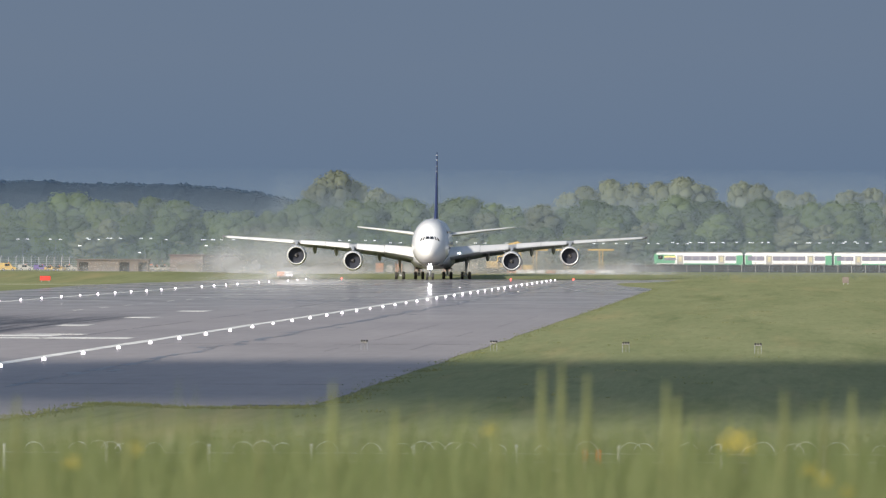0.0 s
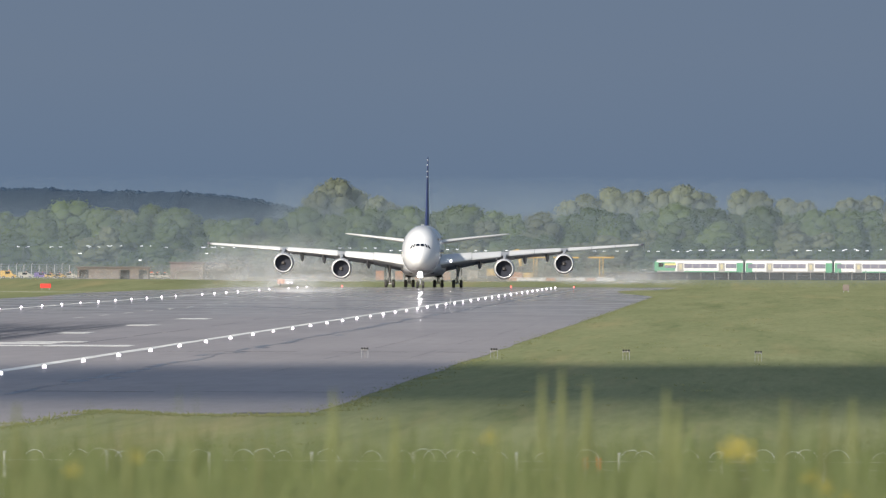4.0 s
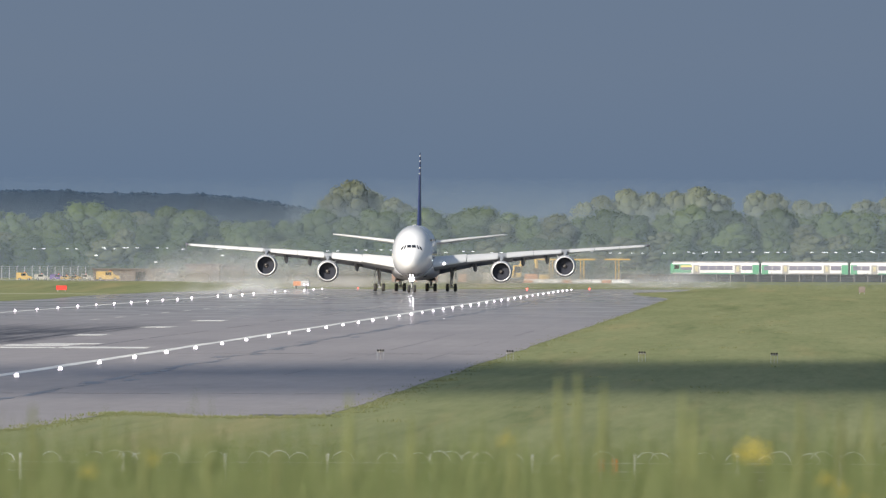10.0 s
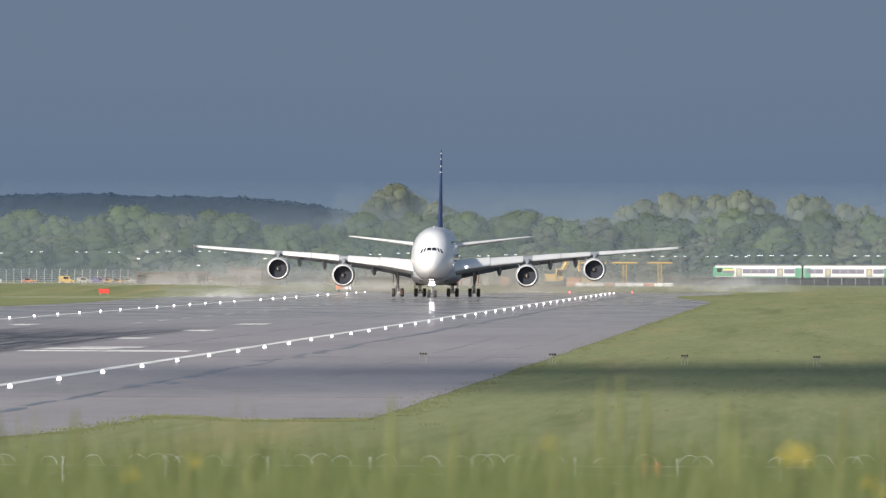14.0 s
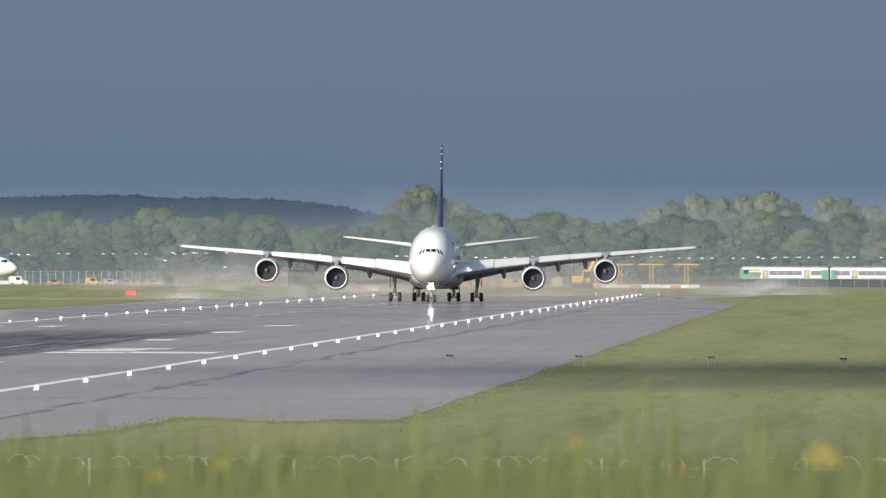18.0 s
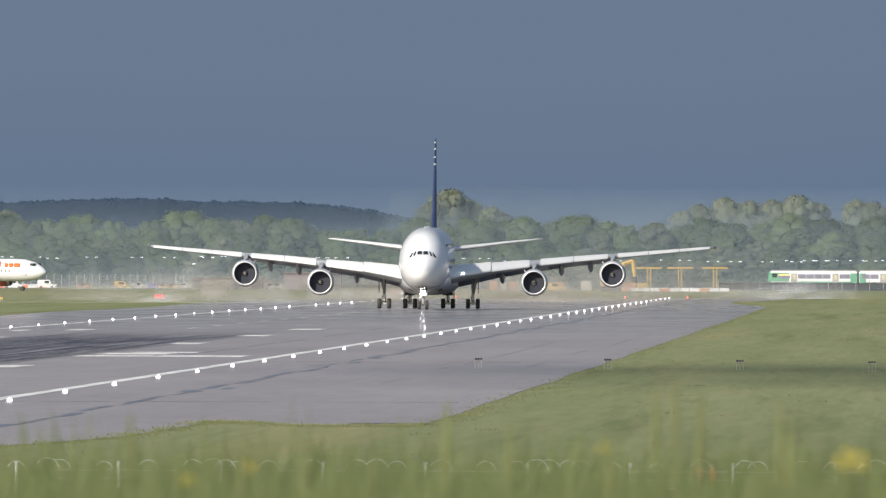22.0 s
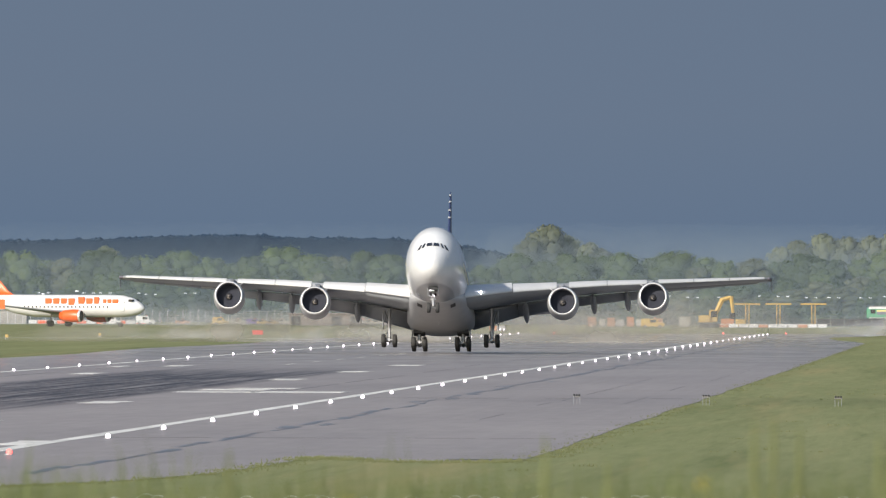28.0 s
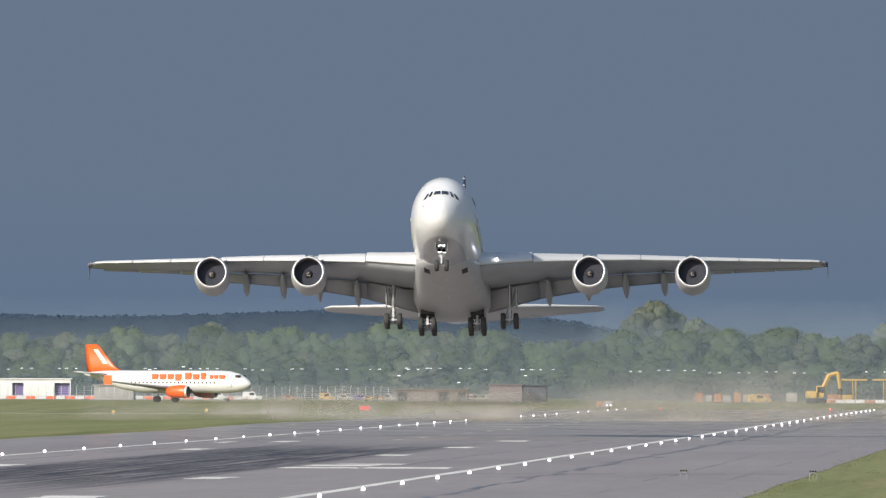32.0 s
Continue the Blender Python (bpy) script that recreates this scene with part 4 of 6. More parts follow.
    part("axle", bar((-0.65, -29.9, 0.63), (0.65, -29.9, 0.63), 0.1), "steel", n)
    for sx in (-1, 1):
        part("tyre", wheel_mesh(bmesh.new(), (sx * 0.52, -29.9, 0.63), 0.63, 0.45), "tyre", n, "", True)
        part("gear_door", boxes((sx * 0.62 - 0.03, sx * 0.62 + 0.03, -31.3, -29.6, 2.1, 2.85), bevel=0.03), "wing", n)
        for z, y, r in ((2.72, -30.95, 0.23), (2.12, -30.35, 0.2)):
            part("lamp_housing", loft(bmesh.new(), [[Vector((sx * 0.23 + q * math.cos(k * 0.449), y + dy, z + q * math.sin(k * 0.449))) for k in range(14)] for dy, q in ((0.25, 0.08), (0.12, r + 0.02), (-0.07, r + 0.02), (-0.07, r), (0.0, r), (0.02, 0.02))]), "dark", n)
            # Made-up black plates, added to dim the lamps as the nose lifts.
            part("louvre", boxes(*((sx * 0.23 - math.sqrt(r * r - q * q), sx * 0.23 + math.sqrt(r * r - q * q), y - 0.4, y - 0.06, z + q - 0.004, z + q + 0.004) for q in (r * f for f in (-0.9, -0.7, -0.5, -0.3, -0.1, 0.1, 0.3, 0.5, 0.7, 0.9)))), "flat_black", n)
            part("landing_lamp", bar((sx * 0.23, y, z), (sx * 0.23, y - 0.05, z), r - 0.005, r - 0.01, 14), "landing", n, "glowing landing lamp")
    # Solid dark blocks paint the shade of the open wheel bays.
    part("gear_bay", boxes((-0.58, 0.58, -31.4, -29.2, 2.6, 2.9)), "dark", p)
    for sx in (-1, 1):
        part("gear_bay", boxes((sx * 2.65 - 0.7, sx * 2.65 + 0.7, 0.3, 3.0, 1.84, 2.3)), "dark", p)
        part("probe", bar(hull_front(sx * 1.75, 6.3, 0.02), hull_front(sx * 1.75, 6.3, 0.02) + Vector((sx * 0.14, -0.35, 0)), 0.03), "steel", p)
    for s in (19.0, 27.0):
        part("blade_aerial", loft(bmesh.new(), [[Vector((o, NOSE + s + y, z)) for y, z in ((0, 2.45), (0.5, 2.45), (0.62, 1.75 if s > 20 else 2.05), (0.4, 1.75 if s > 20 else 2.05))] for o in (-0.03, 0.03)]), "white", p)
    return p, wings


AIRLINER, WINGS = build_airliner()

# ---- woods ----
def leaf_cloud(seed, lobes, size, cards, leaf, heart=None):
    """A crown: leaf clumps scattered on and in many uneven lobes."""
    rnd = random.Random(seed)
    verts, faces, normals = [], [], []
    for c, r in lobes:
        for _ in range(cards):
            d = Vector((rnd.gauss(0, 1), rnd.gauss(0, 1), rnd.gauss(0, 1) * 0.9 + 0.25)).normalized()
            q = c + Vector((d.x * r.x, d.y * r.y, d.z * r.z)) * rnd.uniform(0.76, 1.2)
            nrm = (d + Vector((rnd.gauss(0, 0.36), rnd.gauss(0, 0.36), rnd.gauss(0, 0.36)))).normalized()
            u = nrm.orthogonal().normalized()
            u = (u + nrm.cross(u) * rnd.uniform(-2, 2)).normalized()
            v = nrm.cross(u)
            w, h = size * rnd.uniform(0.6, 1.3), size * rnd.uniform(0.6, 1.3)
            i = len(verts)
            verts += [q - u * w * 0.5, q - v * h * 0.45 + nrm * 0.12 * size, q + u * w * 0.5, q + v * h * 0.5 + nrm * 0.1 * size]
            faces.append((i, i + 1, i + 2, i + 3))
            soft = (d * 0.55 + nrm * 0.15 + ((q - heart).normalized() * 0.5 if heart else d * 0.3)).normalized()
            normals += [soft] * 4
    if heart:
        ball = bmesh.new()
        bmesh.ops.create_icosphere(ball, subdivisions=2, radius=1.0)
        ball.verts.index_update()
        dirs, tris = [v.co.normalized() for v in ball.verts], [tuple(v.index for v in f.verts) for f in ball.faces]
        ball.free()
        for c, r in lobes:
            i = len(verts)
            for d in dirs:
                k = 0.74 + 0.3 * noise.noise((c + d * 2.0) * 0.9)
                q = c + Vector((d.x * r.x, d.y * r.y, d.z * r.z)) * k
                verts.append(q)
                normals.append((d * 0.6 + (q - heart).normalized() * 0.45).normalized())
            faces += [(i + a, i + b, i + e) for a, b, e in tris]
    me = bpy.data.meshes.new("crown")
    me.from_pydata(verts, [], faces)
    me.shade_smooth()
    me.normals_split_custom_set_from_vertices(normals)
    me.materials.append(leaf)
    return me


def tree_kind(seed, height, spread, leaf):
    """Trunk with limbs and a crown mesh, at height metres."""
    rnd = random.Random(seed)
    bm = bmesh.new()
    tube(bm, [(0, 0, -0.2), (0.1, 0, height * 0.2), (rnd.uniform(-0.4, 0.4), rnd.uniform(-0.4, 0.4), height * 0.5), (rnd.uniform(-0.6, 0.6), 0, height * 0.86)], [height * 0.026, height * 0.02, height * 0.013, 0.04], 8)
    lobes = []
    n = 44
    for k in range(n):
        f = (k + 0.5) / n
        z = height * (0.2 + 0.72 * f)
        wide = spread * math.sin(math.pi * min(1, 0.16 + 0.78 * f)) ** 0.6 * rnd.uniform(0.4, 0.95)
        a = k * 2.4 + rnd.uniform(-0.5, 0.5)
        rr = spread * rnd.uniform(0.2, 0.36) * (0.8 if f > 0.85 else 1.0)
        c = Vector((wide * math.cos(a) * 0.72, wide * math.sin(a) * 0.72, z))
        lobes.append((c, Vector((rr, rr, rr * rnd.uniform(0.6, 0.95)))))
        if k % 3 == 0:
            tube(bm, [(0, 0, z * 0.62), (c.x * 0.5, c.y * 0.5, z * 0.82), (c.x, c.y, z)], [height * 0.009, height * 0.006, 0.03], 5)
    wood = bpy.data.meshes.new("trunk")
    bm.to_mesh(wood)
    bm.free()
    wood.materials.append(M["bark"])
    return wood, leaf_cloud(seed + 50, lobes, 0.4, 110, leaf, Vector((0, 0, height * 0.5)))


def build_woods():
    kinds = [tree_kind(i, h, s, LEAF[l]) for i, (h, s, l) in enumerate(((15, 6.2, 0), (14, 6.6, 1), (16, 6.0, 2), (13, 6.4, 3), (15, 5.4, 1), (16, 7.0, 0)))]
    rnd = random.Random(21)

    def plant(u, d, top, scale_w=1.0, pick=None, lab=""):
        wood, crown = kinds[rnd.randrange(len(kinds)) if pick is None else pick]
        h = high(top, d, u)
        base = {0: 15, 1: 14, 2: 16, 3: 13, 4: 15, 5: 16}[kinds.index((wood, crown))]
        t = thing("tree", lab or "leafy green broadleaved tree in the wood behind the airfield", "tree", (east(u, d), d, 0), "trees of the wood")
        sc = h / base / 0.98
        t.matrix_world = Matrix.LocRotScale((east(u, d), d, 0), Euler((0, 0, rnd.uniform(0, 6.28))), (sc * scale_w, sc * scale_w, sc))
        for nm, me in (("trunk", wood), ("crown", crown)):
            o = new(nm, me)
            o.parent = t
    # the wood's skyline as (column, row), placed to fit the camera's view; front rows are lower
    def line(u):
        pts = ((-650, 346), (-560, 352), (-480, 350), (-330, 348), (-250, 352), (-200, 342), (-120, 350), (-30, 352), (0, 350), (60, 352), (125, 338), (180, 352), (245, 340), (300, 345), (340, 362), (400, 366), (455, 372), (500, 366), (540, 358), (700, 355), (760, 352), (860, 352), (920, 366), (975, 360), (1020, 358), (1100, 352), (1200, 350), (1300, 352), (1420, 356), (1500, 356), (1568, 352), (1700, 350))
        for a, b in zip(pts, pts[1:]):
            if a[0] <= u <= b[0]:
                return a[1] + (b[1] - a[1]) * (u - a[0]) / (b[0] - a[0])
        return 352
    u = -640
    while u < 1720:                      # back row makes the skyline
        plant(u, 4010 + rnd.uniform(-30, 30), line(u) + rnd.uniform(-4, 14), rnd.uniform(0.9, 1.25))
        u += rnd.uniform(38, 62)
    u = -640
    while u < 1720:
        plant(u, 3930 + rnd.uniform(-25, 25), line(u) + rnd.uniform(18, 44), rnd.uniform(0.95, 1.3))
        u += rnd.uniform(44, 70)
    u = -640
    while u < 1720:
        plant(u, 3860 + rnd.uniform(-15, 15), rnd.uniform(398, 428), rnd.uniform(1.2, 1.7))
        u += rnd.uniform(40, 66)
    # the tall trees that stand over the rest
    for u, top, w in ((560, 322, 0.75), (592, 298, 0.85), (625, 316, 0.8), (668, 330, 0.8), (690, 340, 0.7), (1005, 338, 0.8), (1040, 326, 0.8), (1085, 314, 0.8), (1125, 320, 0.75), (1170, 318, 0.8), (1212, 310, 0.85), (1248, 326, 0.75),
                      (1312, 318, 0.75), (1345, 322, 0.7), (1395, 334, 0.8), (1425, 338, 0.7), (1500, 334, 0.85), (1540, 330, 0.85), (1590, 332, 0.8), (-190, 336, 0.8), (-215, 344, 0.7)):
        plant(u, 4110 + rnd.uniform(-20, 20), top, w, 2, "tall tree rising above the wood, leaf colour paled with haze")
    # scrub in front of the wood
    shrub = leaf_cloud(91, [(Vector((rnd.uniform(-2, 2), rnd.uniform(-1.5, 1.5), rnd.uniform(0.6, 2.0))), Vector((1.3, 1.2, 1.0))) for _ in range(9)], 0.5, 70, LEAF[3])
    u = -640
    while u < 1720:
        s = rnd.uniform(0.9, 1.7)
        d = 3800 + rnd.uniform(-15, 25)
        o = tagged(new("shrub", shrub), "dense dark green shrub at the edge of the wood", "shrub", "shrubs along the wood")
        o.matrix_world = Matrix.LocRotScale((east(u, d), d, 0), Euler((0, 0, rnd.uniform(0, 6.28))), (s * 1.3, s, s * rnd.uniform(0.9, 1.5)))
        u += rnd.uniform(26, 48)


def build_hill():
    """A far wooded ridge with spiky conifers along its back."""
    rnd = random.Random(5)
    D = 4640
    pts = ((-900, 330), (-600, 326), (-420, 330), (-300, 328), (-200, 325), (-100, 322), (0, 318), (60, 318), (120, 322), (250, 323), (330, 325), (400, 331), (460, 340), (520, 352), (560, 362), (640, 374), (760, 380), (900, 376), (1000, 372), (1100, 374), (1300, 376), (1440, 360), (1500, 356), (1800, 362))
    verts, faces = [], []
    us = list(range(-900, 1801, 12))
    for u in us:
        for a, b in zip(pts, pts[1:]):
            if a[0] <= u <= b[0]:
                v = a[1] + (b[1] - a[1]) * (u - a[0]) / (b[0] - a[0])
        z = high(v + 4, D, 700)
        for dy, f in ((-260, 0.0), (-160, 0.35), (-70, 0.75), (0, 1.0), (70, 0.9)):
            verts.append((east(u, D), D + dy, max(-0.5, z * f + 0.5 * f * noise.noise(Vector((u * 0.03, 0, 7))))))
    for i in range(len(us) - 1):
        for k in range(4):
            a = i * 5 + k
            faces.append((a, a + 5, a + 6, a + 1))
    me = bpy.data.meshes.new("hill")
    me.from_pydata(verts, [], faces)
    me.materials.append(M["hazed_conifer"])
    tagged(new("hill", me), "long wooded ridge on the skyline, painted with blue haze and shade", "hill", kind="structure")
    # conifers over the ridge
    v2, f2 = [], []
    for _ in range(900):
        i = rnd.randrange(len(us) - 1)
        k = 3
        b = Vector(verts[i * 5 + k]) + Vector((rnd.uniform(0, 1.6), rnd.uniform(-6, 10), -0.9))
        h, r = rnd.uniform(0.9, 1.5), rnd.uniform(1.2, 2.2)
        for tier in range(2):
            n = len(v2)
            zb, zt, rr = b.z + h * 0.4 * tier, b.z + h * (0.62 + 0.38 * tier), r * (1 - 0.4 * tier)
            ph = rnd.uniform(0, 6)
            v2 += [(b.x + rr * math.cos(ph + j * 1.257), b.y + rr * math.sin(ph + j * 1.257), zb + rnd.uniform(-0.2, 0.2)) for j in range(5)] + [(b.x, b.y, zt)]
            f2 += [(n + j, n + (j + 1) % 5, n + 5) for j in range(5)]
    me = bpy.data.meshes.new("conifers")
    me.from_pydata(v2, [], f2)
    me.materials.append(M["hazed_conifer"])
    tagged(new("conifers", me), "distant conifers on the ridge, painted with blue haze and shade", "trees", kind="stuff")


# ---- railway ----
def build_train():
    D = 3720
    rail = tagged(part("railway", boxes((-40, 120, D - 3, D + 6, -0.05, 2.1)), "ballast"), "dark railway embankment", "railway", kind="structure")
    px = D * FAR
    z0, k8 = 2.05, 0.8
    for k in range(4):
        x0 = east(1161 + 157.5 * k, D)
        L = 157.5 * px - 0.35
        t = thing("train_carriage", "white and green electric train carriage standing on the railway", "train", (x0, D, 0.001), "carriages of the train")
        body = box(bmesh.new(), 0, L, -1.35, 1.35, z0 + 0.5 * k8, z0 + 3.55 * k8, bevel=0.22)
        part("body", body, "white", t, "white carriage body")
        part("roof", box(bmesh.new(), 0.15, L - 0.15, -1.15, 1.15, z0 + 3.5 * k8, z0 + 3.85 * k8, bevel=0.14), "roofgrey", t)
        part("skirt", boxes((0.8, L - 0.8, -1.2, 1.2, z0 + 0.1 * k8, z0 + 0.55 * k8)), "dark", t)
        def skin(nm, a, b, za, zb, m, lab="", proud=0.03):
            return part(nm, boxes((a, b, -1.35 - proud, -1.3, z0 + za * k8, z0 + zb * k8)), m, t, lab)
        if k == 0:
            part("cab", box(bmesh.new(), -0.35, 4.3, -1.37, 1.37, z0 + 0.5 * k8, z0 + 3.45 * k8, bevel=0.3), "green", t, "green driving cab")
            part("cab_window", boxes((0.5, 1.5, -1.41, -1.36, z0 + 1.9 * k8, z0 + 2.9 * k8)), "glass", t)
            part("cab_front_window", boxes((-0.4, -0.34, -0.9, 0.9, z0 + 1.9 * k8, z0 + 2.9 * k8)), "glass", t)
            skin("cab_panel", 1.8, 4.2, 2.35, 2.8, "gold", proud=0.05)
            wins = ((1.8, 4.2),)
        else:
            skin("end_panel", 0.1, 1.5, 0.55, 3.0, "green", "green end panel")
            wins = ((0.6, 4.1),)
        for a, b in wins + ((5.9, 12.7), (14.6, L - 1.5)):
            w = skin("window_band", a, b, 1.6, 2.75, "train_glass", "lavender-grey window band", 0.045)
            n = max(1, int((b - a) / 1.6))
            for i in range(1, n):
                part("mullion", boxes((a + (b - a) * i / n - 0.06, a + (b - a) * i / n + 0.06, -1.42, -1.39, z0 + 1.6 * k8, z0 + 2.75 * k8)), "grey", w)
        for a in (4.45, 13.1):
            d = skin("door", a, a + 1.3, 0.6, 2.95, "roofgrey", "sliding door", 0.05)
            part("door_glass", boxes((a + 0.35, a + 0.95, -1.44, -1.41, z0 + 1.3 * k8, z0 + 2.6 * k8)), "door_cream", d)
        skin("lower_stripe", 5.9, L - 0.1, 0.55, 0.85, "green" if k % 2 == 0 else "roofgrey", proud=0.025)
        skin("end_panel", L - 1.45, L - 0.1, 0.55, 3.0, "green", "green end panel")
        part("gangway", boxes((L - 0.1, L + 0.3, -0.9, 0.9, z0 + 0.6 * k8, z0 + 3.2 * k8)), "dark", t)
        for bx in (2.4, L - 2.4):
            for w in (-1.0, 1.0):
                bm = bmesh.new()
                bmesh.ops.create_cone(bm, cap_ends=True, segments=14, radius1=0.34, radius2=0.34, depth=0.14, matrix=Matrix.Translation((bx + w, -1.15, z0 + 0.36 * k8)) @ pose(0, 0, 0, 90))
                part("wheel", bm, "dark", t)
    # post and wire fence along the line
    fence = thing("railway_fence", "pale concrete posts and wires along the railway", "fence", (0, 3690, 0))
    for i in range(34):
        x = east(1070 + 24.3 * i, 3690)
        part("post", boxes((x - 0.045, x + 0.045, -0.05, 0.05, 0, 2.1), bevel=0.015), "concrete", fence)
    for z in (0.5, 1.0, 1.5, 1.95):
        part("wire", bar((east(1070, 3690), 0, z), (east(1895, 3690), 0, z), 0.005, n=4), "galv", fence)
    # A plain dark sheet fills the band between train and grass.
    part("bank_cloth", boxes((east(1070, 3690), east(1895, 3690), 0.8, 0.9, 0, 1.55)), "dark", fence, "dark sheet filling the band below the train")


def lamp_post(x, d, h, arms=2):
    h -= ground_height(x, d)
    t = thing("street_lamp", "tall grey street lamp with pale lamp heads", "street lamp", (x, d, 0), "street lamps before the wood")
    part("pole", bar((0, 0, 0), (0, 0, h), 0.07, 0.04), "lamp_pole", t)
    for s in ((-1, 1) if arms == 2 else (1,)):
        part("arm", bar((0, 0, h - 0.05), (s * 0.9, 0, h + 0.12), 0.03), "lamp_pole", t)
        part("lamp_head", box(bmesh.new(), min(s * 0.7, s * 1.35), max(s * 0.7, s * 1.35), -0.14, 0.14, h + 0.08, h + 0.2, bevel=0.04), "lamp_head", t, "pale lamp head")
    return t


def build_lamps():
    rnd = random.Random(8)
    D = 3780
    made = {}
    us = [-560, -520, -470, -440, -380, -300, -220, -190, -140, -110, -40, 40, 98, 146, 166, 182, 205, 258, 286, 350, 370, 384, 405, 560, 610, 655, 700, 752, 800, 850, 905, 960, 1010, 1060, 1100, 1156, 1182, 1208, 1230, 1252, 1272, 1295, 1318, 1340, 1352, 1400, 1421, 1442, 1466, 1484, 1505, 1526, 1550, 1566, 1600, 1640]
    for u in us:
        v = (424 if u < 700 else 429) + rnd.uniform(-1.5, 1.5)
        h = round(high(v, D, u) * 4) / 4
        arms = rnd.choice((1, 2, 2))
        if (h, arms) in made:
            copy_thing(made[h, arms], pose(east(u, D), D, ground_height(east(u, D), D)))
        else:
            made[h, arms] = lamp_post(east(u, D), D, h, arms)
    for u, v, d in ((132, 436, 3560), (238, 448, 3560), (356, 436, 3560), (-250, 420, 3560), (-310, 425, 3560)):
        lamp_post(east(u, d), d, high(v, d, u), 1)


# ---- sheds, vehicles and barriers beyond the runway ----
def shed(name, u0, u1, v0, v1, d, depth, wall, label, roof="brown", openings=()):
    x0, x1 = east(u0, d), east(u1, d)
    h = high(v0, d, u0) - ground_height(x0, d)
    t = thing(name, label, "building", (x0, d, 0))
    w = x1 - x0
    gaps = sorted((east(a, d) - x0, east(b, d) - x0, m) for a, b, m in openings)
    x = 0.0
    for a, b, m in gaps + [(w, w, None)]:
        if a - x > 0.05:
            part("wall", boxes((x, a, 0, 0.25, 0, h), bevel=0.02), wall, t)
        if m:
            part("lintel", boxes((a, b, 0, 0.25, h * 0.82, h)), wall, t)
            # A set-back panel paints the bay's shade; the purple ones are doors.
            part("opening", boxes((a, b, 1.2, 1.3, 0, h * 0.82)), m, t, "set-back panel painted as bay shade or as a door")
        x = b
    part("wall", boxes((0, w, depth - 0.25, depth, 0, h)), wall, t)
    for xx in (0.0, w - 0.25):
        part("wall", boxes((xx, xx + 0.25, 0.25, depth - 0.25, 0, h)), wall, t)
    part("roof", boxes((-0.3, w + 0.3, -0.35, depth + 0.3, h, h + 0.22), bevel=0.04), roof, t, "flat roof with a pale edge")
    n = max(2, int(w / 1.4))
    for i in range(1, n):
        xx = w * i / n
        if not any(a - 0.1 < xx < b + 0.1 for a, b, m in gaps):
            part("cladding_rib", boxes((xx - 0.04, xx + 0.04, -0.05, 0.0, 0.1, h - 0.05)), wall, t)
    return t


def van(name, label, colour, at, turn=90, length=4.8, h=2.0, kind="van"):
    """A road vehicle: nose along -y before turning."""
    t = thing(name, label, "vehicle", at, turn=turn)
    L = length / 2
    if kind == "van":
        prof = ((-L, 0.35), (-L, 0.95), (-L + 0.9, 1.15), (-L + 1.5, h), (L - 0.1, h), (L, h - 0.3), (L, 0.35))
    else:
        prof = ((-L, 0.4), (-L, 0.95), (-L + 1.2, 1.05), (-L + 1.8, h), (L - 1.9, h), (L - 1.7, 1.1), (L, 1.1), (L, 0.4))
    body = part("body", loft(bmesh.new(), [[Vector((x, y, z)) for y, z in prof] for x in (-0.92, 0.92)]), colour, t)
    for sx in (-1, 1):
        part("side_window", boxes((sx * 0.93 - 0.02, sx * 0.93 + 0.02, -L + 1.55, -L + 2.7, h * 0.6, h * 0.9)), "glass", t)
        for y in (-L + 0.85, L - 0.85):
            wh = part("wheel", wheel_mesh(bmesh.new(), (sx * 0.82, y, 0.36), 0.36, 0.24, 14), "tyre", t)
            part("hub", bar((sx * 0.82 - 0.13, y, 0.36), (sx * 0.82 + 0.13, y, 0.36), 0.17, n=10), "grey", wh)
    a, b = prof[2], prof[3]
    part("windscreen", loft(bmesh.new(), [[Vector((x, a[0] + 0.06 * 0 - 0.03, a[1] + 0.08)), Vector((x, b[0] - 0.03, b[1] - 0.12)), Vector((x, b[0] + 0.04, b[1] - 0.12)), Vector((x, a[0] + 0.06, a[1] + 0.08))] for x in (-0.78, 0.78)]), "glass", t)
    part("bumper", boxes((-0.9, 0.9, -L - 0.08, -L + 0.05, 0.35, 0.6), bevel=0.03), "dark", t)
    for sx in (-1, 1):
        part("headlight", boxes((sx * 0.66 - 0.16, sx * 0.66 + 0.16, -L - 0.04, -L + 0.02, 0.68, 0.86)), "slat", t)
    part("light_bar", box(bmesh.new(), -0.6, 0.6, -L + 1.7, -L + 1.95, h, h + 0.16, bevel=0.04), "orange", t)
    return t


